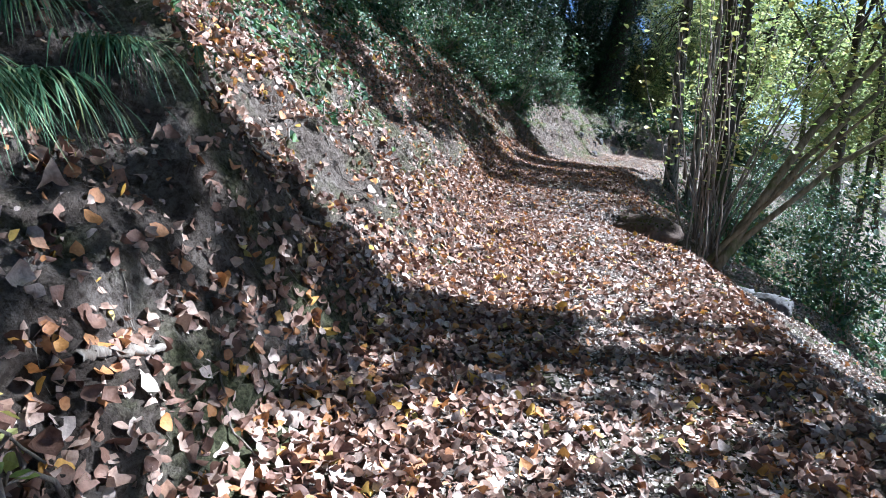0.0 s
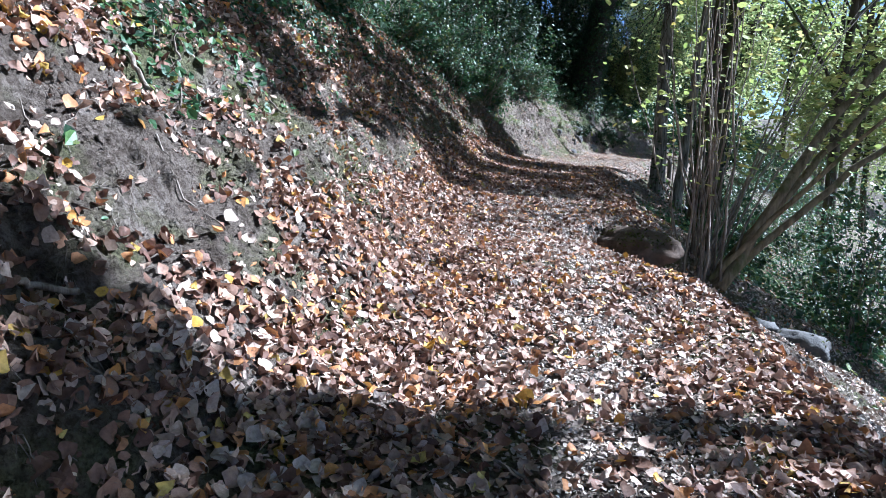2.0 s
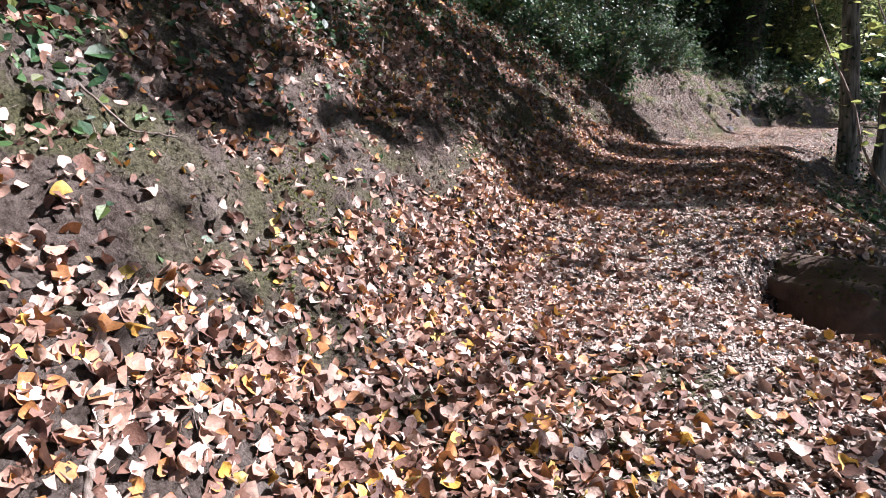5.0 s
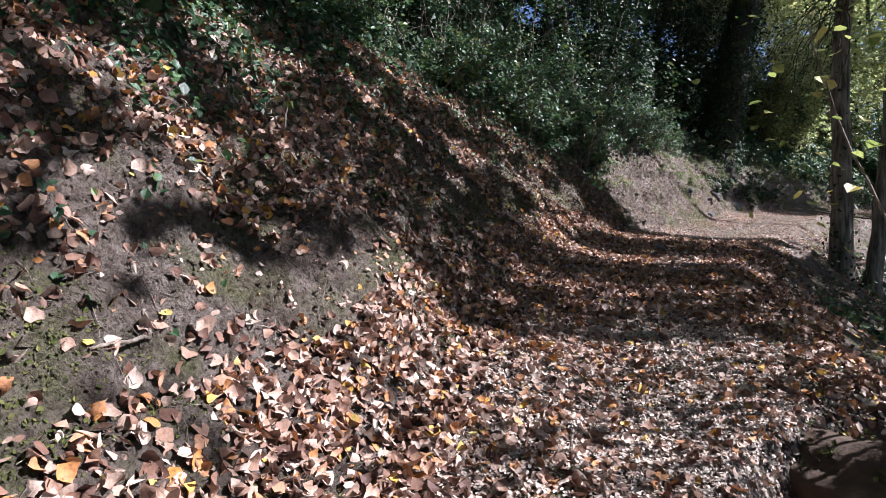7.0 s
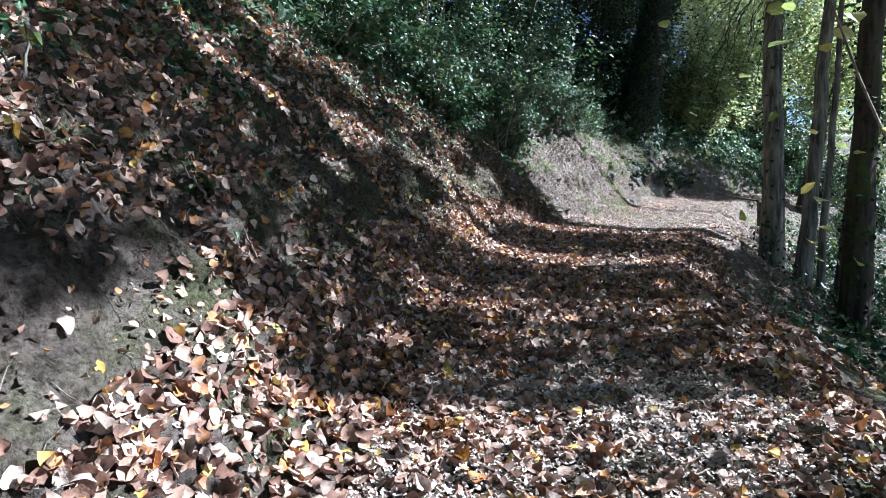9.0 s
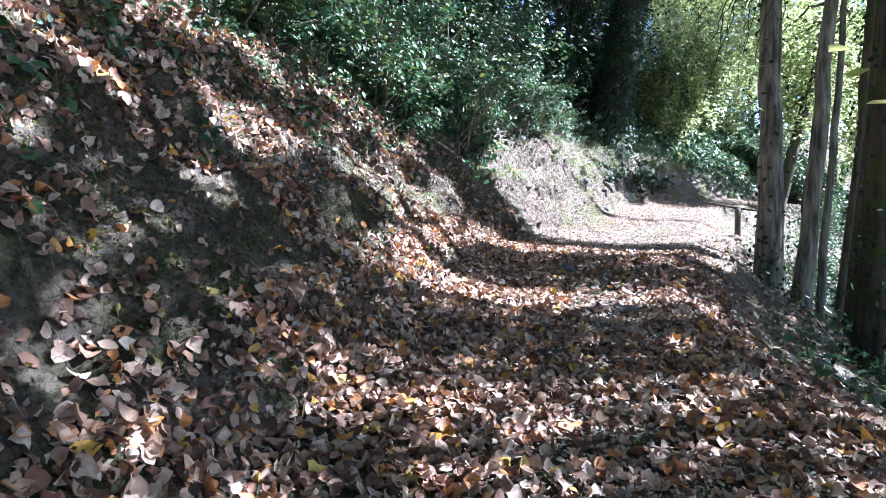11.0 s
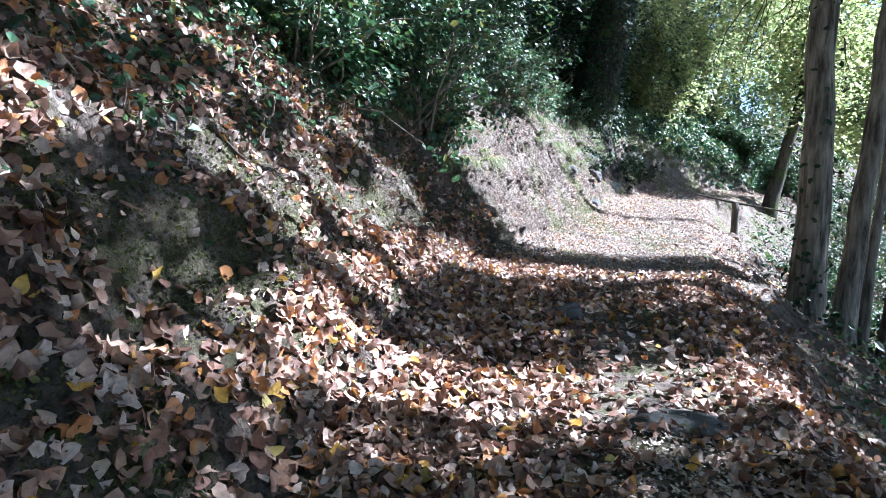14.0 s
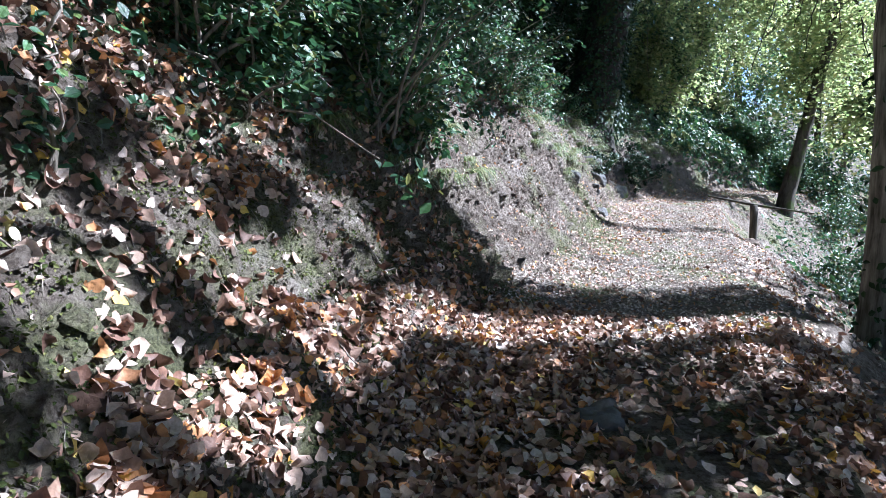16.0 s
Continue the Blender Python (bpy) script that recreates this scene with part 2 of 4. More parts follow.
def joined(pieces):
    vs, fs, base = [], [], 0
    for v, f in pieces:
        vs.append(v)
        fs.append(f + base)
        base += len(v)
    return np.concatenate(vs), np.concatenate(fs)


def wander(start, end, n, amount, rng, sag=0.0):
    """A line from start to end that strays on the way."""
    t = np.linspace(0, 1, n)[:, None]
    p = (1 - t) * np.asarray(start, float) + t * np.asarray(end, float)
    stray = np.cumsum(rng.normal(size=(n, 3)) * amount, axis=0)
    stray -= t * stray[-1]
    p = p + stray
    p[:, 2] += sag * (t[:, 0] * (1 - t[:, 0])) * 4
    return p


def ground_normal(x, y):
    e = 0.12
    gx, gy = (height(x + e, y) - height(x - e, y)) / (2 * e), (height(x, y + e) - height(x, y - e)) / (2 * e)
    return unit(np.stack([-gx, -gy, np.ones_like(gx)], -1))


# ---------------------------------------------------------------- terrain
def knots(v, table):
    """Smooth value through a small table of (place, value) rows."""
    a = np.array(table, float)
    v = np.asarray(v, float)
    return (np.interp(v - 0.5, a[:, 0], a[:, 1]) + 2 * np.interp(v, a[:, 0], a[:, 1]) + np.interp(v + 0.5, a[:, 0], a[:, 1])) / 4


def lattice(ix, iy, seed):
    n = (ix.astype(np.int64) * 374761393 + iy.astype(np.int64) * 668265263 + seed * 1442695041) & 0x7FFFFFFF
    n = (n ^ (n >> 13)) * 1274126177 & 0x7FFFFFFF
    return ((n ^ (n >> 16)) & 0xFFFF) / 65535.0


def bumps(x, y, size, seed=0, octaves=3):
    """Value noise between -1 and 1, over that many metres."""
    x, y = np.broadcast_arrays(np.asarray(x, float), np.asarray(y, float))
    total, gain, scale = np.zeros(x.shape), 1.0, 1.0 / size
    for k in range(octaves):
        u, v = x * scale, y * scale
        iu, iv = np.floor(u), np.floor(v)
        fu, fv = u - iu, v - iv
        fu, fv = fu * fu * (3 - 2 * fu), fv * fv * (3 - 2 * fv)
        a, b = lattice(iu, iv, seed + k), lattice(iu + 1, iv, seed + k)
        c, d = lattice(iu, iv + 1, seed + k), lattice(iu + 1, iv + 1, seed + k)
        total += gain * (2 * ((a * (1 - fu) + b * fu) * (1 - fv) + (c * (1 - fu) + d * fu) * fv) - 1)
        gain, scale = gain * 0.5, scale * 2.03
    return total / 1.75


FOOT = [(-400, -1.5), (-6, -1.3), (-2, -0.95), (0, -0.85), (2, -0.72), (3.2, -0.55), (4, -0.3), (5.2, -0.05), (7.6, 0.28), (9.5, 0.42),
        (11, 0.6), (13, 0.98), (15, 1.4), (16.7, 1.85), (19.5, 3.1), (21.6, 4.3), (23.3, 4.95), (25.2, 5.6), (27, 6.5), (28.6, 7.6), (30, 9.0),
        (31.5, 10.6), (33, 12.6), (36, 16.0), (45, 24.0), (400, 60.0)]
LEVEL = [(-400, -3.0), (-6, -0.1), (0, 0.1), (4.4, 0.27), (5.6, 0.33), (7, 0.45), (10, 0.72), (11.2, 0.86), (13, 0.94), (15, 1.0), (17, 1.06),
         (20, 1.0), (22, 1.08), (25, 1.12), (29, 1.12), (32, 1.05), (36, 0.6), (60, 0.2), (400, 0.0)]
WIDTH = [(-400, 2.9), (0, 2.8), (4, 2.45), (6, 2.45), (7, 2.35), (7.9, 1.6), (8.9, 1.45), (9.4, 2.1), (10, 2.55), (11, 2.4), (13, 2.15), (14, 1.95), (16, 2.0), (18, 2.4), (21, 2.0), (26, 2.2), (32, 1.8), (400, 2.0)]
RISE = [(-400, 1.0), (-1, 2.2), (2.9, 2.2), (3.7, 1.05), (5.2, 0.95), (10, 1.08), (15, 1.25), (16.6, 1.3), (18, 1.35), (22, 1.35), (26, 1.3), (29, 1.4), (31, 1.3), (400, 1.2)]
STEEP = [(-400, 1.2), (-1, 0.3), (2.9, 0.3), (3.7, 2.6), (10, 2.6), (15, 1.6), (18, 1.2), (22, 1.35), (26, 1.3), (29, 0.95), (33, 0.7), (400, 0.8)]


def height(x, y):
    """The ground's height: path, bank rising at its uphill side, slope falling away at the other."""
    x, y = np.broadcast_arrays(np.asarray(x, float), np.asarray(y, float))
    u = x - knots(y, FOOT) + 0.13 * bumps(x * 0.6, y, 1.3, 5, 2) + 0.03 * bumps(x, y, 0.35, 9, 2)
    w, zc, rise, run = knots(y, WIDTH), knots(y, LEVEL), knots(y, RISE), knots(y, STEEP)
    tread = zc + 0.14 * np.exp(-np.clip(u, 0, 9) / 0.35) - 0.07 * (np.clip(u, 0, w) - w / 2)
    up = np.clip(-u, 0, None)
    bank = rise * np.minimum(up, run) + 0.62 * np.clip(up - run, 0, 9) + 0.35 * np.clip(up - run - 9, 0, 40) + 0.05 * np.clip(up - run - 49, 0, None)
    rough = np.clip(up / 0.4, 0, 1)
    bank = bank + rough * (0.14 * bumps(x, y, 0.9, 21) + 0.09 * bumps(x, y, 0.32, 31, 2) + 0.06 * bumps(x, y, 0.13, 37, 2) + 0.034 * bumps(x, y, 0.06, 39, 1))
    far = np.clip((y - 15.5) / 2, 0, 1) * np.clip((33 - y) / 2, 0, 1)
    bank = bank + rough * far * (0.13 * bumps(x, y, 0.55, 43, 2) + 0.1 * np.abs(bumps(x, y, 0.24, 47, 2)))
    ledge = rough * 0.10 * (np.abs(np.sin(np.pi * (bank + 0.35 * bumps(x, y, 1.4, 77, 2)) / 0.55)) - 0.75) * np.clip(2.2 - up, 0, 1)
    down = np.clip(u - w, 0, None)
    fall = 0.6 * np.clip(down, 0, 9) + 0.1 * np.clip(down - 9, 0, 8) - 0.35 * np.clip(down - 20, 0, 60)
    fall = fall - 0.1 * np.clip(down / 0.5, 0, 1) * bumps(x, y, 1.0, 41) * np.clip(3 - down, 0.3, 3)
    pit = 0.42 * np.exp(-(((y - 8.6) / 0.7) ** 4)) * np.clip((u - w) / 0.25, 0, 1) * np.clip(2.2 - down, 0, 1)
    pit = pit + 0.45 * np.exp(-(((y - 25.8) / 2.4) ** 4)) * np.clip((u - w) / 0.5, 0, 1) * np.clip(3.5 - down, 0, 1)
    flat = 0.025 * bumps(x, y, 0.7, 51, 3) * (1 - rough)
    return tread + bank + ledge - fall + flat - pit


# ---------------------------------------------------------------- ground
yy = np.concatenate([-np.geomspace(300, 8, 26), np.arange(-6, 0, 0.12), np.arange(0, 18, 0.034), np.arange(18, 32, 0.05), np.arange(32, 48, 0.25), np.geomspace(48, 320, 26)])
uu = np.concatenate([-np.geomspace(300, 9, 24), np.arange(-8, -4, 0.2), np.arange(-4, -2, 0.05), np.arange(-2, 0.3, 0.03), np.arange(0.3, 4.6, 0.05), np.arange(4.6, 14, 0.3), np.geomspace(14, 320, 26)])
gu, gy = np.meshgrid(uu, yy)
gx = gu + knots(gy, FOOT)
gz = height(gx, gy)
ii, jj = np.meshgrid(np.arange(len(yy) - 1), np.arange(len(uu) - 1), indexing="ij")
w_ = len(uu)
quads = np.stack([ii * w_ + jj, ii * w_ + jj + 1, (ii + 1) * w_ + jj + 1, (ii + 1) * w_ + jj], -1).reshape(-1, 4)
ground = new("ground", solid("ground", np.stack([gx, gy, gz], -1).reshape(-1, 3), quads, M_SOIL, True))
tagged(ground, "bare brown soil of a footpath cut into a mossy bank", "ground", kind="structure")


# ---------------------------------------------------------------- fallen leaves
def scattered(n, u0, u1, y0, y1, rng):
    y = rng.uniform(y0, y1, n)
    x = knots(y, FOOT) + rng.uniform(u0, u1, n)
    return x, y


def litter(n, u0, u1, y0, y1, cover, size, rng, shapes=LITTER_SHAPES, tilt=0.38, lift=0.02):
    """Leaves lying on the ground, thick where cover(u, x, y) is near one."""
    x, y = scattered(n, u0, u1, y0, y1, rng)
    flat = np.clip((ground_normal(x, y)[:, 2] - 0.12) * 3, 0.15, 1)
    keep = rng.uniform(size=n) < cover(x - knots(y, FOOT), x, y) * flat
    x, y = x[keep], y[keep]
    s = size * np.clip(rng.lognormal(0, 0.2, len(x)), 0.6, 1.45)
    p = np.stack([x, y, height(x, y) + lift + 0.012 * rng.uniform(size=len(x))], -1)
    return leaf_soup(p, ground_normal(x, y), s, shapes, rng, tilt, 0.028)


def on_path(u, x, y):
    heap = 0.55 + 0.45 * np.exp(-((u - 0.25) / 0.55) ** 2)
    worn = 1 - 0.7 * np.exp(-((u - 1.35) / 0.4) ** 2) * np.clip(0.7 + bumps(x, y, 0.7, 63, 2), 0, 1)
    return np.clip(heap * worn * (0.85 + 0.5 * bumps(x, y, 0.5, 61)), 0.05, 1)


BARE = ((4.75, -0.75, 0.55, 0.35), (7.4, -0.7, 0.5, 0.28), (9.1, -0.5, 0.45, 0.28), (12.1, -0.62, 1.0, 0.5), (2.2, -0.15, 0.9, 0.22), (18.5, -0.5, 0.8, 0.35), (21.5, -0.5, 1.2, 0.3))


def fallen_away(u, y):
    """One on the leafy bank, near zero where its soil has slipped and lies bare."""
    return 1 - 0.93 * np.clip(sum(np.exp(-(((y - b) / c) ** 2) - ((u - a) / d) ** 2) for b, a, c, d in BARE), 0, 1)


def on_bank(u, x, y):
    patch = np.clip((bumps(x, y, 0.45, 71, 3) + 0.2 + 0.1 * np.clip((y - 8) / 5, 0, 1)) * 3, 0.1, 1)
    mossy = np.clip((y - 11) * 1.5, 0, 1) * np.clip((17.5 - y) * 1.5, 0, 1) * np.clip((u + 1.0) * 4, 0, 1) * np.clip((-0.18 - u) * 8, 0, 1)
    patch = patch * (1 - mossy * np.clip(0.95 - 3.2 * (bumps(x, y, 0.28, 75, 2) - 0.0), 0.0, 0.88))
    return patch * np.where(u > -0.3, 1.0, 0.8) * np.where((y < 3.3) & (u < 0.1), 0.5, 1.0) * fallen_away(u, y)


def on_slope(u, x, y):
    return np.clip(0.55 + 0.6 * bumps(x, y, 0.8, 81), 0.05, 1)


CUPPED = (SIMPLE[0] * np.array([0.85, 1, -3.0]), SIMPLE[1])
heaps = [litter(56000, -0.3, 2.7, 0.2, 17.5, on_path, 0.053, RNG, tilt=0.5),
         litter(34000, -0.35, 2.7, 0.2, 17.5, on_path, 0.036, RNG, [SIMPLE, CUPPED], lift=0.006),
         litter(17000, -0.2, 2.7, 17.5, 34, on_path, 0.036, RNG, [SIMPLE, CUPPED], tilt=0.4),
         litter(40000, -2.6, -0.05, 0.6, 18, on_bank, 0.053, RNG, tilt=0.65),
         litter(60000, -3.5, -0.15, 0.6, 24, lambda u, x, y: 0.45 * on_slope(u, x, y) * (0.4 + 0.6 * fallen_away(u, y)), 0.028, RNG, [SIMPLE, CUPPED], tilt=0.7),
         litter(20000, 2.3, 7.5, 0, 24, on_slope, 0.06, RNG, [SIMPLE, CUPPED], tilt=0.6),
         litter(7000, -1.6, -0.1, 18.5, 27, on_bank, 0.036, RNG, [SIMPLE, CUPPED], tilt=0.7),
         litter(9000, -1.5, -0.15, 12.3, 17.5, lambda u, x, y: np.clip((bumps(x, y, 0.3, 75, 2) - 0.1) * 5, 0.04, 1), 0.056, RNG, tilt=0.6),
         litter(8000, -2.6, -0.9, 11, 18, on_slope, 0.056, RNG, tilt=0.6),
         litter(12000, -4.5, -1.0, 4, 18, on_slope, 0.055, RNG, tilt=0.8, lift=0.05),
         litter(9000, -7, -2.4, 1, 30, on_slope, 0.07, RNG, [SIMPLE, CUPPED], tilt=0.7)]
leaf_litter = new("leaf_litter", solid("leaf_litter", *joined(heaps), M_DRY, True))
tagged(leaf_litter, "dry brown, tan and orange leaves lying thick on the path", "fallen leaves", kind="stuff")
crushed = [litter(90000, 0.45, 2.4, 0.5, 14.0, lambda u, x, y: np.clip(0.75 + bumps(x, y, 0.6, 65, 2), 0.1, 1) * np.exp(-((u - 1.5) / 0.6) ** 2), 0.021, RNG, [SIMPLE, CUPPED], 0.3, 0.01),
           litter(45000, 0.3, 2.3, 7.2, 10.8, lambda u, x, y: np.clip(0.7 + bumps(x, y, 0.5, 67, 2), 0.15, 1), 0.021, RNG, [SIMPLE, CUPPED], 0.35, 0.02),
           litter(30000, 2.7, 6.5, 3, 10.5, on_slope, 0.03, RNG, [SIMPLE, CUPPED], 0.7, 0.03),
           litter(26000, 0.0, 2.4, 16.5, 27, lambda u, x, y: np.clip(0.75 + bumps(x, y, 0.6, 65, 2), 0.1, 1), 0.022, RNG, [SIMPLE, CUPPED], 0.3, 0.012)]
tagged(new("crushed_leaves", solid("crushed_leaves", *joined(crushed), M_CRUSHED)), "pale trodden leaf fragments worn into the middle of the path", "fallen leaves", kind="stuff")
single = []
for k, (v, f) in enumerate(LITTER_SHAPES):
    single.append(solid("fallen_leaf", v, f, M_DRY_ONE, True))
lx, ly = scattered(300, -0.5, 1.9, 2.2, 16.5, RNG)
ln = ground_normal(lx, ly)
for k in range(300):
    leaf = part("fallen_leaf", single[k % len(single)], leaf_litter)
    q = Vector(ln[k] + 0.3 * RNG.normal(size=3)).to_track_quat("Z", "Y")
    s = 0.064 * float(RNG.lognormal(0, 0.2))
    leaf.matrix_basis = Matrix.Translation((lx[k], ly[k], float(height(lx[k], ly[k])) + 0.03)) @ q.to_matrix().to_4x4() @ pose(0, 0, 0, 0, 0, float(RNG.uniform(0, 360))) @ Matrix.Diagonal((s, s, s, 1))


# ---------------------------------------------------------------- low green cover
def cover(name, label, n, u0, u1, y0, y1, where, size, mat, rng, shapes, tilt=0.7, rise=0.1, category="ivy"):
    x, y = scattered(n, u0, u1, y0, y1, rng)
    k = where(x - knots(y, FOOT), x, y)
    keep = rng.uniform(size=n) < k
    x, y, k = x[keep], y[keep], k[keep]
    p = np.stack([x, y, height(x, y) + rise * rng.uniform(0.1, 1, len(x)) * (0.4 + 0.6 * k)], -1)
    nrm = ground_normal(x, y) + np.array([0.2, -0.1, 0.3])
    ob = new(name, solid(name, *leaf_soup(p, nrm, size * rng.lognormal(0, 0.3, len(x)), shapes, rng, tilt), mat))
    return tagged(ob, label, category, kind="stuff")


def high_bank(u, x, y):
    edge = knots(y, [(-9, -1.2), (3, -1.3), (5, -1.5), (9, -1.2), (13, -1.0), (16, -0.7), (22, -1.0), (30, -1.0), (32.5, -0.4), (40, -0.1)]) + 0.5 * bumps(x, y, 1.3, 91, 2)
    return np.clip((edge - u) * 1.3, 0, 1) * np.clip(0.75 + 0.7 * bumps(x, y, 0.6, 95), 0, 1)


def mid_bank(u, x, y):
    return np.clip((bumps(x, y, 0.5, 101, 2) - 0.35) * 4, 0, 1) * np.clip(-u - 0.3, 0, 1)


cover("ivy", "glossy dark green ivy trailing over the upper bank", 115000, -6.5, -0.3, 1.5, 38, high_bank, 0.048, M_IVY, RNG, [SIMPLE], 0.8, 0.28)
cover("bank_herbs", "small green herbs and ivy sprigs on the bare bank", 9000, -2.5, -0.2, 1, 22, mid_bank, 0.05, M_BRAMBLE, RNG, [SIMPLE], 0.7, 0.08, "herbs")
cover("bramble_sprigs", "green bramble and herb sprigs growing through the litter", 26000, -3.6, -0.75, 5, 18, lambda u, x, y: np.clip((bumps(x, y, 0.55, 103, 2) + 0.05) * 3, 0, 1) * np.clip((-0.75 - u) * 1.2, 0, 1), 0.05, M_BRAMBLE, RNG, [SIMPLE], 0.6, 0.16, "herbs")
cover("slope_ivy", "green ivy and herbs covering the slope below the path", 17000, 2.5, 9, 3, 32, lambda u, x, y: np.clip((u - knots(y, WIDTH) - 0.7) * 0.8, 0, 1) * np.clip((y - 7) / 3, 0.25, 1), 0.07, M_BRAMBLE, RNG, [SIMPLE], 0.8, 0.3)
cover("hillside_ivy", "ivy and evergreen seedlings, shade-darkened, carpeting the wooded hillside", 42000, -15, -1.7, 8, 46, lambda u, x, y: np.clip((-1.3 - u) * 0.8, 0, 1) * np.clip(0.9 + 0.5 * bumps(x, y, 1.1, 97), 0, 1), 0.13, M_DARKLEAF, RNG, [SIMPLE], 0.8, 0.4)
cover("far_bank_herbs", "green brambles and ivy clothing the bank beyond the bend", 30000, -4.5, 0.1, 30.5, 42, lambda u, x, y: np.clip(0.85 + 0.5 * bumps(x, y, 0.9, 107), 0, 1) * np.clip((y - 30.5) / 2 - u - 0.6, 0, 1), 0.11, M_BRAMBLE, RNG, [SIMPLE], 0.7, 0.4, "herbs")
cover("bank_moss", "yellow-green moss cushions on the lower bank", 120000, -1.7, 0.05, 6.5, 18, lambda u, x, y: np.clip((bumps(x, y, 0.6, 111, 2) - 0.05 + 0.3 * np.clip((y - 11.5) * 0.6, 0, 1)) * 3, 0, 1), 0.014, M_MOSS, RNG, [SIMPLE], 1.0, 0.02, "moss")


# ---------------------------------------------------------------- grass
def grass_clump(x, y, z, n, length, droop, mat, rng, label, lean=(0.5, -0.2)):
    """Arching blades from one base."""
    ob = empty("grass_clump", x, y, z, label, "grass")
    vs, fs, base = [], [], 0
    for _ in range(n):
        a, l = rng.uniform(0, 2 * np.pi), length * rng.uniform(0.55, 1.15)
        out = np.array([np.cos(a) + lean[0], np.sin(a) + lean[1]]) * rng.uniform(0.15, 0.75)
        t = np.linspace(0, 1, 6)
        root = rng.normal(size=2) * 0.06
        p = np.stack([root[0] + out[0] * l * t, root[1] + out[1] * l * t, l * (0.75 * t - droop * t * t)], 1)
        w = 0.0045 * (1 - t ** 2) + 0.0004
        s = np.array([-out[1], out[0]]) / (np.linalg.norm(out) + 1e-6)
        side = np.concatenate([s, [0]])
        v = np.concatenate([p - side * w[:, None], p + side * w[:, None]])
        f = [(i, i + 1, i + 7, i + 6) for i in range(5)]
        vs.append(v)
        fs.append(np.array(f) + base)
        base += len(v)
    tagged(part("blade_mass", solid("blade_mass", np.concatenate(vs), np.concatenate(fs), mat), ob), kind="stuff")
    return ob


# ---------------------------------------------------------------- bushes and trees
def bush(name, x, y, z, rx, ry, rz, n_stems, n_leaves, size, mat, rng, label, category="bush", shapes=(SIMPLE,), lean=(0, 0, 0)):
    ob = empty(name, x, y, z, label, category)
    tips = []
    for _ in range(n_stems):
        end = rng.normal(size=3) * np.array([rx, ry, rz]) * 0.55 + np.array([lean[0], lean[1], rz * 0.75 + lean[2]])
        line = wander((rng.normal() * rx * 0.12, rng.normal() * ry * 0.12, -0.15), end, 9, 0.03, rng, 0.15 * rz)
        part("stem", solid("stem", *tube(line, np.linspace(0.013, 0.003, 9), 5), M_TWIG, True), ob)
        tips.append(line[2:])
    tips = np.concatenate(tips)
    clumps = tips[rng.integers(0, len(tips), n_leaves // 40 + 12)]
    clumps = clumps + rng.normal(size=clumps.shape) * np.array([rx, ry, rz]) * 0.17
    p = clumps[rng.integers(0, len(clumps), n_leaves)] + rng.normal(size=(n_leaves, 3)) * np.minimum(np.array([rx, ry, rz]) * 0.09, size * 1.9)
    nrm = np.array([0.25, -0.25, 0.8]) + 0.3 * unit(p)
    part("leaves", solid("leaves", *leaf_soup(p, nrm, size * rng.lognormal(0, 0.25, n_leaves), shapes, rng, 0.55), mat), ob)
    return ob


def trunk_line(x, y, z, top, n, rng, stray=0.05):
    return wander((x, y, z - 0.4), top, n, stray, rng)


# sun lanes set by hand; crowns are cut open along them
LIT = ((1.4, 2.4), (4.1, 9.85), (13.35, 13.98), (15.95, 16.5), (17.55, 20.7), (21.2, 28.3))


def sun_lane(x, y):
    """One number for all points that share an upright plane towards the sun."""
    return y - SUN.y / SUN.x * x


def sunbeam(p):
    """How far a crown's leaf stands in a gap laid out to put sun on the path: above zero in a gap."""
    e = sun_lane(p[:, 0], p[:, 1]) + 0.16 * bumps(p[:, 0] * 1.3, p[:, 2], 1.2, 131, 3)
    foot = p[:, 0] - (p[:, 2] - 0.7) * (SUN.x / SUN.z)
    down = p[:, 1] - (p[:, 2] - 0.7) * (SUN.y / SUN.z)
    u = foot - knots(down, FOOT)
    out = u - knots(down, WIDTH)
    patch = bumps(foot, down, 0.7, 161, 2)
    gap = np.max([np.minimum(e - a, b - e) for a, b in LIT], axis=0)
    gap = np.where((u < -1.38) & (e > 12.6) & (e < 14.2) & (patch > -0.3), -1.0, gap)
    gap = np.where((u < -0.72) & (e >= 14.2) & (e < 15.95), 0.35 + patch, gap)
    gap = np.where((u < 0.4) & (e < 3.2), np.minimum(gap, patch + 0.03), gap)
    gap = np.where((u > 1.6) & (e > 2.5) & (e < 4.1), patch + 0.05, gap)
    gap = np.where((u > 0.8) & (e > 1.3) & (e < 2.85), 0.3 + patch, gap)
    gap = np.where((u < -1.9) & (e > 9.85) & (e < 12.6), patch - 0.3, gap)
    gap = np.where((u < -2.6) & (e >= 12.0) & (e < 14.2), patch + 0.1, gap)
    gap = np.where((u < -1.4) & (e > 8.7) & (e <= 9.85), patch - 0.35, gap)
    gap = np.where((u < -2.0) & (e > 7.0) & (e <= 8.7), patch - 0.2, gap)
    gap = np.where((u < -0.25) & (u > -2.0) & (e > 23.4) & (e < 25.9), patch - 0.3, gap)
    gap = np.where((u < -3.1) & (e > 19.5), -1.0, gap)
    gap = np.where(out > 0.6 + 0.2 * bumps(p[:, 1], p[:, 2], 0.8, 151, 2), -1.0, gap)
    return np.where((out > 1.2) & (down > 2.0) & (down < 9.5), 0.5 + patch, gap)


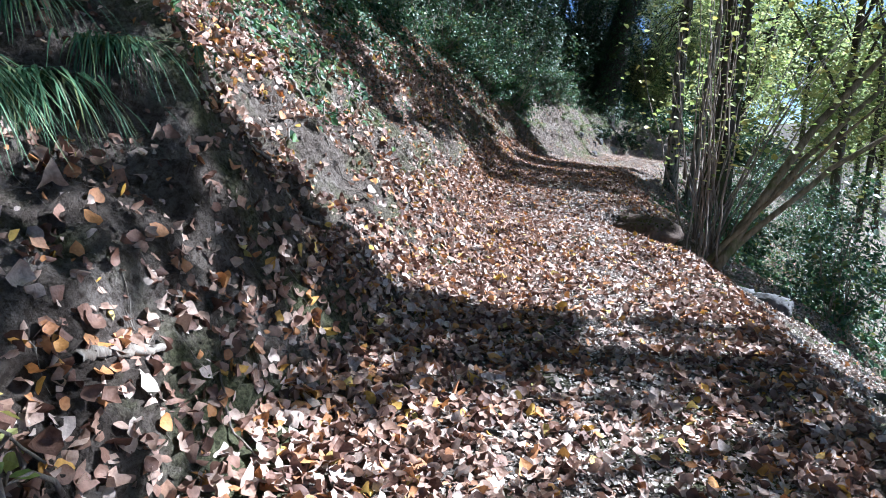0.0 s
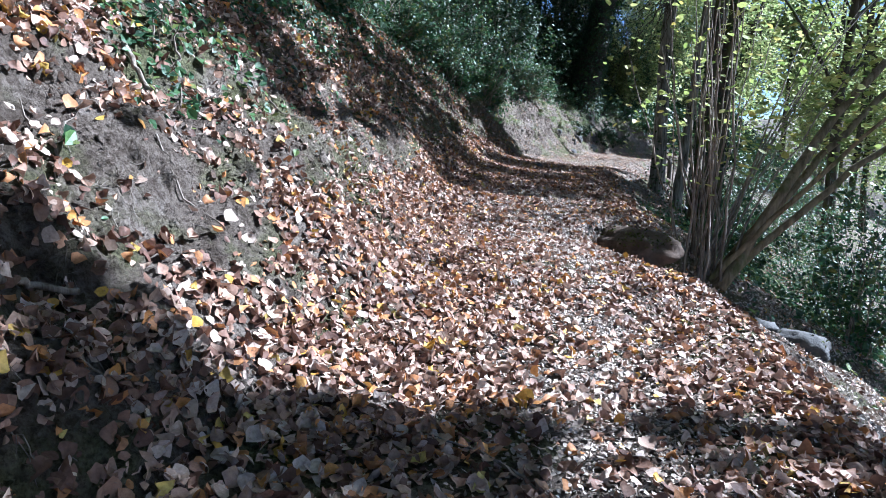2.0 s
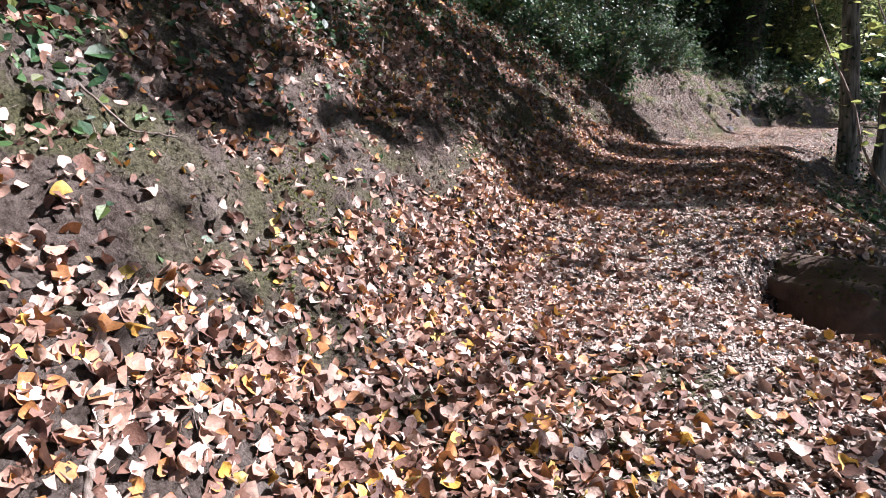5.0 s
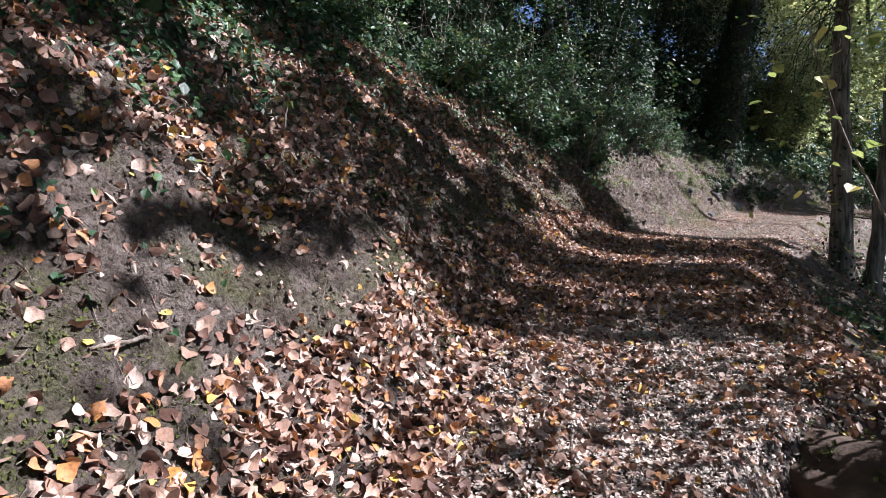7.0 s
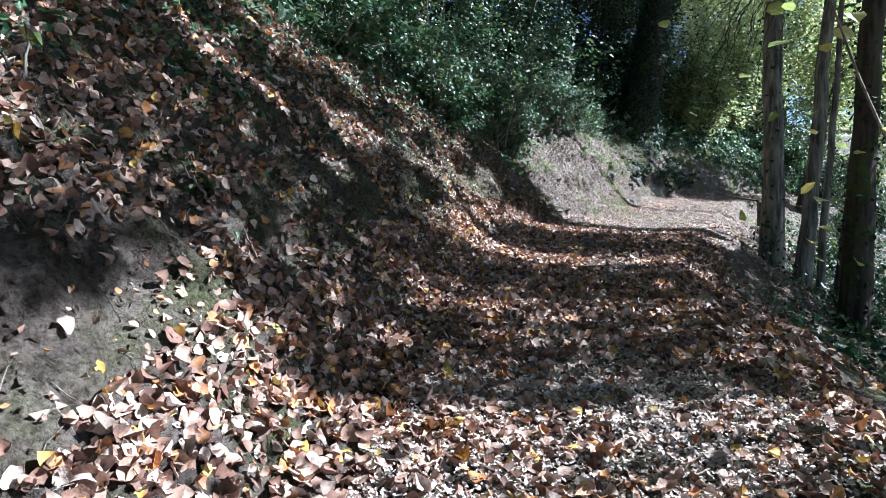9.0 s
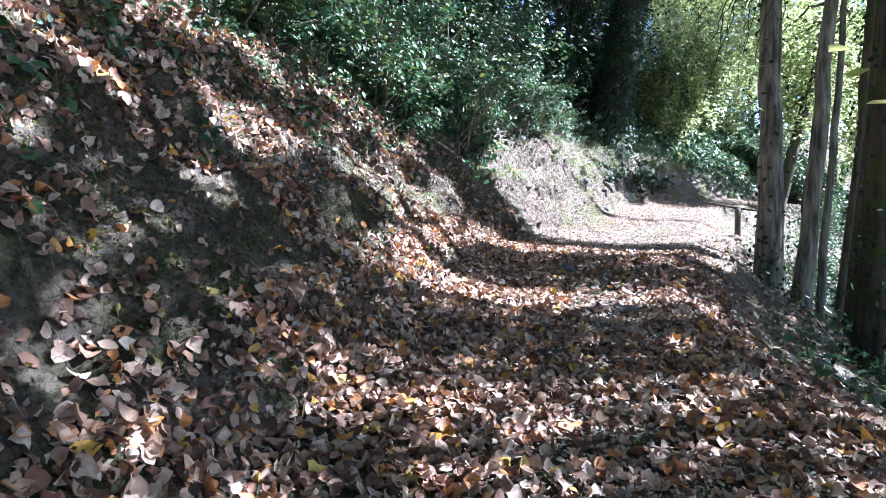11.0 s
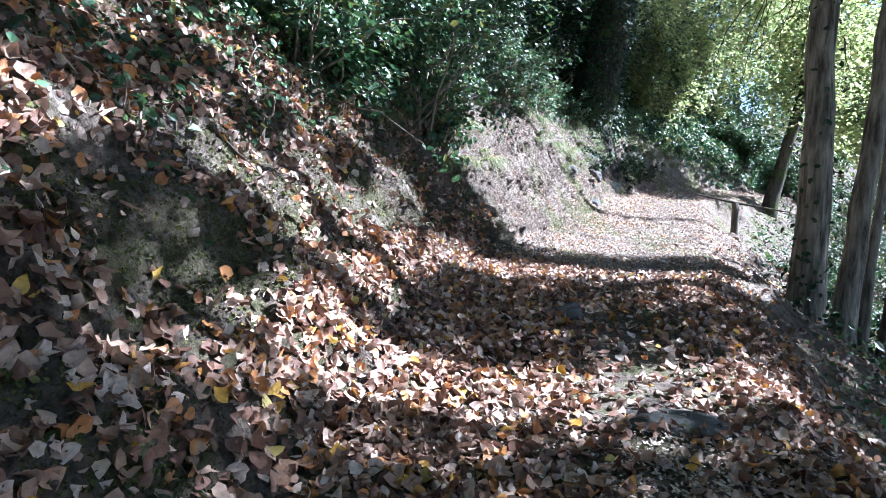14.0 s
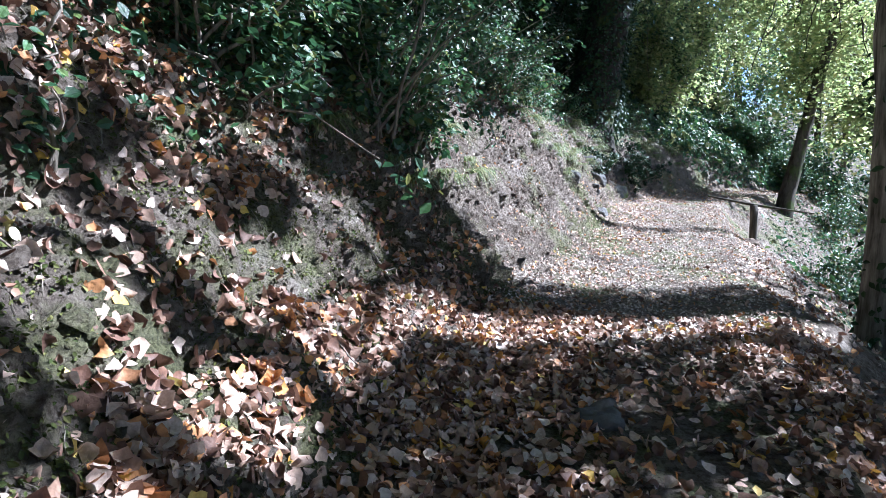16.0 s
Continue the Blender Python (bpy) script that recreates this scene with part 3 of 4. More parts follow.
def tree(x, y, top, r, mat, leaf_mat, rng, label, crown=None, n_leaves=0, size=0.1, limbs=5, name="tree", gaps=False, shapes=(DIAMOND,), ivy=0, sides=14, low=0.45, flare=0.5):
    """A tapered trunk with limbs, and leaves in clumps round the limbs' ends. crown: middle and half sizes."""
    z = float(height(x, y))
    ob = empty(name, x, y, z, label, "tree")
    at = np.array([x, y, z])
    line = trunk_line(0, 0, 0, np.array(top) - at, 22, rng, 0.012 + r * 0.05)
    t = np.linspace(0, 1, 22)
    rad = r * (1 - 0.72 * t) * (1 + flare * np.exp(-t * 22))
    v, f = tube(line, rad, sides * 2, 0.05, int(x * 100) % 1000)
    part("trunk", solid("trunk", v, f, mat, True), ob)
    ends = []
    if crown:
        mid, half = np.array(crown[0]) - at, np.array(crown[1])
        for k in range(limbs):
            a = line[int(len(line) * rng.uniform(low, 0.92))]
            b = mid + half * unit(rng.normal(size=3)) * rng.uniform(0.5, 0.95)
            l = wander(a, b, 10, 0.06, rng, 0.3)
            part("limb", solid("limb", *tube(l, np.linspace(r * 0.3, r * 0.05, 10), 6), mat, True), ob)
            ends.append(l[3:])
            twigs = []
            for _ in range(7):
                o = l[rng.integers(4, 10)]
                e = o + half * rng.normal(size=3) * 0.3
                tl = wander(o, e, 6, 0.04, rng)
                twigs.append(tube(tl, np.linspace(r * 0.045 + 0.003, 0.003, 6), 4))
                ends.append(tl)
            tagged(part("twig_spray", solid("twig_spray", *joined(twigs), mat, True), ob), kind="stuff")
        ends = np.concatenate(ends)
        clumps = ends[rng.integers(0, len(ends), max(20, n_leaves // 45))] + rng.normal(size=(max(20, n_leaves // 45), 3)) * half * 0.16
        p = clumps[rng.integers(0, len(clumps), n_leaves)] + rng.normal(size=(n_leaves, 3)) * np.minimum(half * 0.13, 0.42)
        if gaps:
            p = p[sunbeam(p + at) < 0]
        s = size * rng.lognormal(0, 0.25, len(p))
        part("crown", solid("crown", *leaf_soup(p, np.array([0, 0, 1.0]) + 0 * p, s, shapes, rng, 0.6), leaf_mat), ob)
    if ivy:
        k = (rng.uniform(0, 1, ivy) ** (1.2 if ivy > 2000 else 3.0) * (len(line) - 2)).astype(int)
        q = rng.uniform(size=(ivy, 1))
        c = line[k] * (1 - q) + line[k + 1] * q
        out = unit(rng.normal(size=(ivy, 3)) * np.array([1, 1, 0.15]))
        p = c + out * (rad[k, None] + rng.uniform(0, 0.14, (ivy, 1)))
        part("ivy_leaves", solid("ivy_leaves", *leaf_soup(p, out + np.array([0, 0, 0.5]), 0.075 * rng.lognormal(0, 0.2, ivy), [SIMPLE], rng, 0.5), M_DARKLEAF), ob, "dark ivy leaves")
    return ob


def boulder(name, x, y, z, sx, sy, sz, turn, mat, rng, label, moss=0, sharp=0.25):
    bm = bmesh.new()
    bmesh.ops.create_icosphere(bm, subdivisions=4, radius=1)
    o = Vector(rng.uniform(-50, 50, 3))
    for v in bm.verts:
        d = 1 + sharp * noise.noise(v.co * 1.1 + o) + 0.12 * noise.noise(v.co * 3.1 + o) + 0.09 * noise.noise(v.co * 7 + o) + 0.05 * noise.noise(v.co * 15 + o)
        k = max(abs(v.co.x), abs(v.co.y), abs(v.co.z))
        v.co = v.co * d / (0.55 + 0.45 * k)
        v.co = Vector((v.co.x * sx, v.co.y * sy, v.co.z * sz))
    me = bpy.data.meshes.new(name)
    bm.to_mesh(me)
    bm.free()
    me.materials.append(mat)
    for p in me.polygons:
        p.use_smooth = True
    ob = new(name, me)
    ob.matrix_basis = pose(x, y, z, 0, 0, turn)
    tagged(ob, label, "rock")
    if moss:
        co = np.array([v.co for v in me.vertices])
        top = co[co[:, 2] > sz * 0.55]
        p = top[rng.integers(0, len(top), moss)] + rng.normal(size=(moss, 3)) * 0.02
        keep = bumps(p[:, 0], p[:, 1], 0.3, 5) > -0.15
        p = p[keep]
        tagged(part("moss", solid("moss", *leaf_soup(p, np.array([0, 0, 1.0]) + 0 * p, np.full(len(p), 0.03), [SIMPLE], rng, 0.9), M_MOSS), ob, "green moss cushion"), kind="stuff")
    return ob


def stick(points, r0, r1, label, name="twig", mat=None, rng=RNG):
    """A crooked stick or root lying along a line of points on the ground."""
    p = np.array(points, float)
    t = np.linspace(0, len(p) - 1, 5 * len(p))
    q = np.stack([np.interp(t, np.arange(len(p)), p[:, k]) for k in range(3)], 1) + rng.normal(size=(len(t), 3)) * r0 * 0.35
    ob = new(name, solid(name, *tube(q, np.linspace(r0, r1, len(q)), 7, 0.08), mat or M_TWIG, True))
    return tagged(ob, label, name)


# ---------------------------------------------------------------- clods and rootlets on the bank
def clods(n, u0, u1, y0, y1, size, rng):
    x, y = scattered(n, u0, u1, y0, y1, rng)
    p = np.stack([x, y, height(x, y)], -1)
    o = np.array([(1, 0, -0.2), (0, 1, -0.2), (-1, 0, -0.2), (0, -1, -0.2), (0, 0, 0.9)], float)
    f = np.array([(0, 1, 4), (1, 2, 4), (2, 3, 4), (3, 0, 4)])
    s = size * np.clip(rng.lognormal(0, 0.45, (n, 1, 1)), 0.4, 2.2)
    nz = ground_normal(x, y)
    ax = unit(np.cross(nz, rng.normal(size=(n, 3))))
    ay = np.cross(nz, ax)
    o = o[None] * rng.uniform(0.6, 1.3, (n, 5, 1)) + 0.2 * rng.normal(size=(n, 5, 3))
    v = p[:, None] + s * (o[..., 0:1] * ax[:, None] + o[..., 1:2] * ay[:, None] + o[..., 2:3] * nz[:, None])
    return v.reshape(-1, 3), (f[None] + 5 * np.arange(n)[:, None, None]).reshape(-1, 3)


crumbs = new("soil_clods", solid("soil_clods", *joined([clods(75000, -1.9, 0.2, 0.8, 18, 0.011, RNG), clods(18000, -2.0, 0.1, 0.8, 18, 0.021, RNG), clods(26000, -1.6, 0.2, 16, 28, 0.022, RNG), clods(2500, -1.5, 0.0, 17, 30, 0.05, RNG), clods(3000, 0.3, 2.6, 1, 16, 0.008, RNG)]), M_SOIL, True))
tagged(crumbs, "crumbling clods of dry soil on the bank", "soil", kind="stuff")


def rootlets(n, rng):
    pieces = []
    x, y = scattered(n, -2.4, 0.0, 1.0, 20, rng)
    for k in range(n):
        a = np.array([x[k], y[k], 0])
        d = np.array([rng.normal() * 0.6 + 0.4, rng.normal() * 0.6, 0]) * rng.uniform(0.05, 0.17)
        t = np.linspace(0, 1, 6)[:, None]
        p = a + t * d + np.cumsum(rng.normal(size=(6, 3)) * 0.009, axis=0)
        p[:, 2] = height(p[:, 0], p[:, 1]) + 0.008 + 0.03 * rng.uniform() * np.sin(np.pi * t[:, 0])
        pieces.append(tube(p, np.linspace(0.0019, 0.0007, 6) * rng.uniform(0.6, 1.5), 4))
    return joined(pieces)


roots = new("rootlets", solid("rootlets", *rootlets(3200, RNG), M_TWIG, True))
tagged(roots, "pale dry rootlets and stalks hanging on the bank", "roots", kind="stuff")


# ---------------------------------------------------------------- trees beside the path
def tree_group():
    g = np.random.default_rng(21)
    tree(6.06, 18.5, (6.35, 18.9, 11.5), 0.19, M_BARK, M_CROWN, g, "tall tree with ridged pale grey bark beside the path", ((7.0, 19.5, 8.8), (3.2, 3.0, 2.6)), 7000, 0.10, 7, ivy=420, gaps=True, low=0.55)
    tree(6.66, 18.73, (7.7, 19.1, 10.0), 0.14, M_BARK, M_CROWN, g, "slim grey trunk leaning out beside the tall tree", ((8.4, 19, 8.5), (2.2, 2.2, 2)), 3500, 0.10, 5, gaps=True, low=0.6)
    tree(7.09, 18.86, (7.6, 19.0, 9.0), 0.065, M_BARK, M_CROWN, g, "thin straight young trunk beside the tall tree", ((7.8, 18.2, 7.5), (1.6, 1.6, 1.8)), 2000, 0.10, 4, gaps=True, low=0.6)
    tree(7.4, 18.95, (8.3, 19.2, 9.5), 0.06, M_BARK_DARK, M_CROWN, g, "thin dark young trunk on the slope below the path", ((8.2, 17.2, 8.0), (1.6, 1.6, 1.8)), 2000, 0.10, 4, gaps=True, low=0.6)
    tree(7.86, 19.08, (8.2, 19.2, 10.5), 0.22, M_BARK_DARK, M_CROWN, g, "broad dark trunk wrapped in ivy behind the slim trunks", ((8.2, 17.9, 8.8), (2.2, 2.2, 2.0)), 3000, 0.11, 5, ivy=900, gaps=True, low=0.6)
    tree(6.5, 16.8, (6.8, 16.9, 11), 0.2, M_BARK_DARK, M_CROWN, g, "dark ivy-clad trunk standing on the slope below the path", ((6.8, 15.8, 9.0), (2.4, 2.4, 2.2)), 3500, 0.11, 5, ivy=900, gaps=True, low=0.6)
    # out of view; stands here only to throw shade
    tree(5.7, 14.2, (6.3, 14.2, 10), 0.17, M_BARK_DARK, M_CROWN, g, "unseen trunk on the slope below the path, added for its shade", ((7.4, 14.4, 8.6), (2.4, 2.4, 2.2)), 3500, 0.11, 5, ivy=900, gaps=True, low=0.6)
    tree(5.95, 28.5, (9.0, 29.6, 15.5), 0.58, M_BARK_SHADED, M_DARKLEAF, g, "massive trunk leaning over the path, cloaked in ivy, bark blackened for deep shade", ((7.0, 30, 13), (4, 3.5, 3)), 7000, 0.16, 7, ivy=13000, low=0.6)


tree(12.5, 30.9, (14.9, 31.4, 9), 0.22, M_BARK_DARK, M_SUNLIT_LEAF, np.random.default_rng(8), "thick trunk leaning beside the far bend of the path", ((13.6, 31.4, 5.2), (2.4, 2.0, 2.2)), 6000, 0.12, 9, low=0.4)


tree_group()


def shade_trees():
    """Trees added down the slope, mostly out of view, with crowns cut to shade the path."""
    g = np.random.default_rng(5)
    s = np.array(SUN)
    slope = SUN.y / SUN.x
    for k, (middle, stand) in enumerate(((-6.6, -6.0), (-2.4, -1.0), (1.8, 3.1), (6.0, 3.5), (10.2, 10.9), (14.4, 12.4), (18.6, 16.9), (27.5, 29.5), (32.1, 33.0))):
        far = middle > 22
        x0 = (22.0 if far else 10.6) + float(g.uniform(-0.6, 1.2)) + (1.6 if k == 3 else 0)
        y0 = stand + slope * x0
        z0 = float(height(x0, y0))
        ob = empty("tree", x0, y0, z0, "mostly unseen added tree on the slope, crown shaped to shade the path", "tree", "trees down the slope")
        at = np.array([x0, y0, z0])
        line = trunk_line(0, 0, 0, (0.3, 0.2, (17.5 if far else 10.5) - z0), 16, g, 0.04)
        part("trunk", solid("trunk", *tube(line, np.linspace(0.2, 0.05, 16), 10, 0.05, k), M_BARK_DARK, True), ob)
        n = 22000
        lane = middle + g.uniform(-2.75, 2.75, n)
        d = g.uniform(20, 27, n) if far else g.uniform(9.5, 15.5, n)
        a = g.uniform(-10.0, 6.5, n) if far else g.uniform(-7.0, 8.5, n) + float(knots(middle, FOOT))
        p = np.stack([a, lane + slope * a, np.full(n, 0.7)], 1) + d[:, None] * s
        clump = bumps(p[:, 0] + 0.6 * p[:, 2], p[:, 1] - 0.3 * p[:, 2], 1.1, 141, 2)
        hole = sunbeam(p)
        p = p[((hole < 0) & (clump > (-0.42 if far else -0.04))) | ((hole > 0) & (lane < 9.3) & (clump > 0.38) & (g.uniform(size=n) < 0.2))]
        for _ in range(6):
            e = p[g.integers(0, len(p))] - at
            b = line[g.integers(7, 15)]
            part("limb", solid("limb", *tube(wander(b, e, 9, 0.05, g, 0.3), np.linspace(0.06, 0.012, 9), 5), M_BARK_DARK, True), ob)
        part("crown", solid("crown", *leaf_soup(p - at, np.array([0.3, 0, 1.0]) + 0 * p, 0.155 * g.lognormal(0, 0.25, len(p)), [DIAMOND], g, 0.7), M_CROWN), ob)


shade_trees()


def sky_screen_trees():
    """Unseen trees added uphill; their crowns over the path cut the sky light."""
    g = np.random.default_rng(77)
    for x, y, reach, z in ((-5.2, -3.5, 3.4, 11.6), (-5.0, 2.5, 3.4, 11.6), (-4.8, 7.5, 3.4, 11.6), (-4.4, 12.0, 3.4, 11.6), (-3.6, 16.5, 3.4, 11.6), (-5.5, 20.5, 3.4, 11.6),
                           (-7.5, 0.0, 1.5, 10.5), (-7.2, 5.0, 1.5, 10.5), (-7.0, 10.0, 1.5, 10.5), (-6.6, 14.5, 1.5, 11.0), (-7.5, 18.5, 2.5, 11.5), (-4.0, 24.5, 4.5, 13.0),
                           (-6.0, -7.5, 7.5, 13.2), (-6.2, 5.2, 8.0, 13.4), (-5.9, 13.8, 8.0, 13.6), (-1.0, 28.5, 3.5, 13.5)):
        tree(x, y, (x + 0.45 * reach, y + 0.3, z + 1.4), 0.2, M_BARK_DARK, M_CROWN, g, "unseen added tree whose crown blocks sky light over the path", ((x + reach, y, z), (4.2, 3.2, 1.6)), 9000, 0.27, 8, low=0.6)


sky_screen_trees()


def far_woods():
    g = np.random.default_rng(31)
    spots = [(10, 40, 10, 1), (17, 42, 11, 1), (24, 37, 11, 1), 
             (5, 36, 13, 0), (0.5, 31, 13, 0), (1.5, 25, 11, 0), (-3, 26, 12, 0), (-5, 19, 12, 0), (-8, 13, 12, 0), (8, 46, 14, 0), (16, 52, 14, 0), (28, 46, 14, 1), (30, 8, 12, 1),
             (-2, 48, 16, 0), (4, 39, 15, 0), (7.5, 41, 15, 0), (1, 37, 14, 0), (-1.5, 34, 13, 0), (4, 56, 17, 0), (12, 60, 18, 0), (22, 58, 17, 1), (32, 56, 17, 1), (40, 46, 16, 1), (-8, 38, 15, 0), (-10, 28, 14, 0), (26, 50, 15, 1)]
    for x, y, h, sunny in spots:
        z = float(height(x, y))
        top = (x + g.normal() * 0.8, y + g.normal() * 0.8, z + h)
        r = float(g.uniform(0.13, 0.22))
        label = "woodland tree beyond the path, yellow-green leaves paled to look sunlit" if sunny else "evergreen tree on the wooded hillside, leaves darkened as if in shade"
        tree(x, y, top, r, M_BARK_DARK, M_SUNLIT_LEAF if sunny else M_DARKLEAF, g, label, ((x, y, z + h * 0.56), (3.3 if y < 45 else 4.6, 3.3, h * 0.42)), 8000 if sunny else 11000, (0.17 if sunny else 0.24) if y < 45 else 0.3, 9, low=0.25, sides=9)


far_woods()


# ---------------------------------------------------------------- hazel stool on the edge
def hazel():
    g = np.random.default_rng(3)
    x, y = 3.75, 9.6
    z = float(height(x, y))
    ob = empty("hazel", x, y, z, "coppiced hazel with many thin stems and yellow-green leaves", "shrub")
    tips = []
    big = [((3.1, 0.7, 3.5), 0.075), ((3.5, 1.2, 3.1), 0.06), ((3.6, 0.0, 2.6), 0.05)]
    for e, r in big:
        l = wander((g.normal() * 0.06, g.normal() * 0.06, -0.15), e, 14, 0.02, g, 0.18)
        part("stem", solid("stem", *tube(l, np.linspace(r, r * 0.5, 14), 9, 0.04), M_HAZEL_BARK, True), ob, "thick leaning stem")
        tips += [l[6:]] * 4
    l = wander((0.05, -0.05, -0.1), (1.9, -1.3, 2.5), 12, 0.02, g, 0.15)
    part("stem", solid("stem", *tube(l, np.linspace(0.04, 0.01, 12), 8, 0.04), M_HAZEL_BARK, True), ob)
    for k in range(22):
        e = np.array([g.normal() * 0.55 - 0.1 + (0.6 if k % 3 == 0 else 0), g.normal() * 0.6 + 0.3, g.uniform(2.6, 4.6)])
        l = wander((g.normal() * 0.16 - 0.1, g.normal() * 0.12, -0.1), e, 14, 0.025, g)
        part("stem", solid("stem", *tube(l, np.linspace(g.uniform(0.009, 0.02), 0.004, 14), 6), M_TWIG, True), ob)
        tips.append(l[5:])
    for k in range(9):
        e = np.array([g.uniform(1.6, 3.4), g.uniform(0.9, 2.4), g.uniform(3.4, 4.6)])
        l = wander((g.normal() * 0.1, g.normal() * 0.1, -0.1), e, 14, 0.03, g, 0.3)
        part("stem", solid("stem", *tube(l, np.linspace(0.014, 0.004, 14), 6), M_TWIG, True), ob)
        tips += [l[7:]] * 2
    tips = np.concatenate(tips)
    n = 5600
    p = tips[g.integers(0, len(tips), n)] + g.normal(size=(n, 3)) * np.array([0.4, 0.4, 0.28])
    p = p[(p[:, 2] > 1.5 - 0.7 * g.uniform(size=n) ** 3) & ((sunbeam(p + np.array([x, y, z])) < 0) | (g.uniform(size=n) < 0.16))]
    part("leaves", solid("leaves", *leaf_soup(p, np.array([0.1, -0.1, 1.0]) + 0 * p, 0.075 * g.lognormal(0, 0.25, len(p)), [ROUND], g, 0.35), M_HAZEL), ob)


hazel()


# ---------------------------------------------------------------- bushes on the bank and the slope
def at_bank(name, u, y, rx, ry, rz, stems, leaves, size, mat, g, label, **more):
    x = float(knots(y, FOOT)) + u
    return bush(name, x, y, float(height(x, y)), rx, ry, rz, stems, leaves, size, mat, g, label, **more)


def bushes():
    g = np.random.default_rng(17)
    dark = "dense dark green bramble bush overhanging the bank"
    for u, y, r, h in ((-1.3, 16.6, 0.9, 0.8), (-1.0, 17.8, 0.8, 0.9), (-1.6, 18.6, 1.1, 1.1), (-2.4, 17.0, 1.2, 1.2), (-1.9, 15.2, 0.9, 0.6), (-2.6, 14.0, 1.0, 0.7), (-2.8, 19.8, 1.3, 1.4)):
        at_bank("bramble_bush", u, y, r, r, h, 24, 2600, 0.06, M_BRAMBLE, g, dark, lean=(0.25, -0.1, 0))
    for u, y in ((-2.5, 12), (-3.0, 10), (-2.6, 8.4), (-3.2, 6.5), (-2.4, 22.5), (-3.6, 21), (-1.9, 21.5), (-2.1, 24.5), (-2.8, 25.5)):
        at_bank("bramble_bush", u, y, 0.9, 0.9, 0.6, 16, 1500, 0.06, M_BRAMBLE, g, "sprawling green bramble growing on the upper bank", lean=(0.2, -0.1, 0))
    for x, y, r, h in ((6.4, 10.5, 1.1, 1.3), (7.4, 12.2, 1.2, 1.5), (7.0, 8.6, 1.1, 1.4), (5.6, 13.2, 0.7, 0.7), (6.6, 14.5, 0.9, 0.8), (9.5, 22.5, 1.2, 1.2), (9.2, 20.2, 1.1, 1.2), (11.5, 27, 1.3, 1.0), (14.6, 31.5, 1.2, 1.4), (13, 24, 1.6, 2.2), (15, 29, 1.8, 2.2), (8.6, 10, 1.4, 2.0), (9.5, 14, 1.5, 2.2), (10.5, 18, 1.5, 2.4)):
        bush("shrub", x, y, float(height(x, y)), r, r, h, 18, 2200, 0.075, M_BRAMBLE, g, "leafy green shrub on the slope below the path", "shrub")
    for x, y, r, h in ((16.2, 33.8, 1.2, 1.5), (15.6, 35.2, 1.2, 1.6), (13.4, 35.0, 0.9, 0.9), (7.4, 32, 1.6, 3.0), (11.5, 36, 2.2, 3.0), (15, 38, 2.4, 3.4), (3.2, 28, 1.6, 2.6), (9.3, 33.5, 1.8, 2.6)):
        bush("shrub", x, y, float(height(x, y)), r, r, h, 24, 4200, 0.10, M_BRAMBLE, g, "tall pale-leaved shrub beside the far bend of the path", "shrub")
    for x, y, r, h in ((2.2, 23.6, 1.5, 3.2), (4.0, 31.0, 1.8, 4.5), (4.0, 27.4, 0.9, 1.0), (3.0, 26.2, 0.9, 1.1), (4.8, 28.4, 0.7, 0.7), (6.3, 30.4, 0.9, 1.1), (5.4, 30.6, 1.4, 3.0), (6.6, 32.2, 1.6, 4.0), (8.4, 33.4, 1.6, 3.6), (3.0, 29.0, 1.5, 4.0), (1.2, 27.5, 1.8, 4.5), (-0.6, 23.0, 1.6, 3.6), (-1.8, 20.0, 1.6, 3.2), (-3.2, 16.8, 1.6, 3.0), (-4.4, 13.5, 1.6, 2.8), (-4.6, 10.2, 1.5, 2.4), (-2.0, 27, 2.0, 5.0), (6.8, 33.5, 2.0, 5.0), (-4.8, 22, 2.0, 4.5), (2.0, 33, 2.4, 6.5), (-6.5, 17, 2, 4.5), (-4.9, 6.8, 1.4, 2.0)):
        bush("evergreen_shrub", x, y, float(height(x, y)), r, r, h, 26, 5200, 0.105, M_DARKLEAF, g, "tall evergreen shrub on the wooded hillside, leaves darkened as if in shade", "shrub", (DIAMOND,))
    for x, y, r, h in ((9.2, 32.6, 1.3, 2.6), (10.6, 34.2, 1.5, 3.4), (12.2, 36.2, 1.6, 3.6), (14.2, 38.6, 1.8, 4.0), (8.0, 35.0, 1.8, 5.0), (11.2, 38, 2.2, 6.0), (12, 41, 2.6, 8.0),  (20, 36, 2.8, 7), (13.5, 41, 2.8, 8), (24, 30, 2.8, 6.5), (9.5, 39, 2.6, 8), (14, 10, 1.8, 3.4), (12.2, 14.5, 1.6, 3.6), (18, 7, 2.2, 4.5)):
        bush("young_tree", x, y, float(height(x, y)), r, r, h, 26, 5200, 0.12, M_SUNLIT_LEAF, g, "leafy young tree beyond the path, yellow-green leaves paled to look sunlit", "tree", (DIAMOND,))


bushes()


def grasses():
    g = np.random.default_rng(9)
    for u, y, n, l in ((-1.15, 2.25, 300, 0.5), (-1.0, 2.5, 240, 0.44), (-0.85, 2.75, 150, 0.36), (-0.75, 3.1, 90, 0.28), (-1.3, 2.75, 200, 0.42)):
        x = float(knots(y, FOOT)) + u
        grass_clump(x, y, float(height(x, y)), n, l, 1.35, M_GRASS, g, "drooping clump of long green grass hanging from the bank", (0.9, -0.5))
    for k in range(150):
        y = float(g.uniform(17.0, 19.6)) if k < 22 else float(g.uniform(21.5, 31)) if k < 80 else float(g.uniform(25.5, 32.5))
        x = float(knots(y, FOOT)) - float(g.uniform(0.55, 1.7))
        grass_clump(x, y, float(height(x, y)), 90, 0.36, 1.05, M_MEADOW, g, "sunlit yellow-green grass tuft on the brow of the bank")


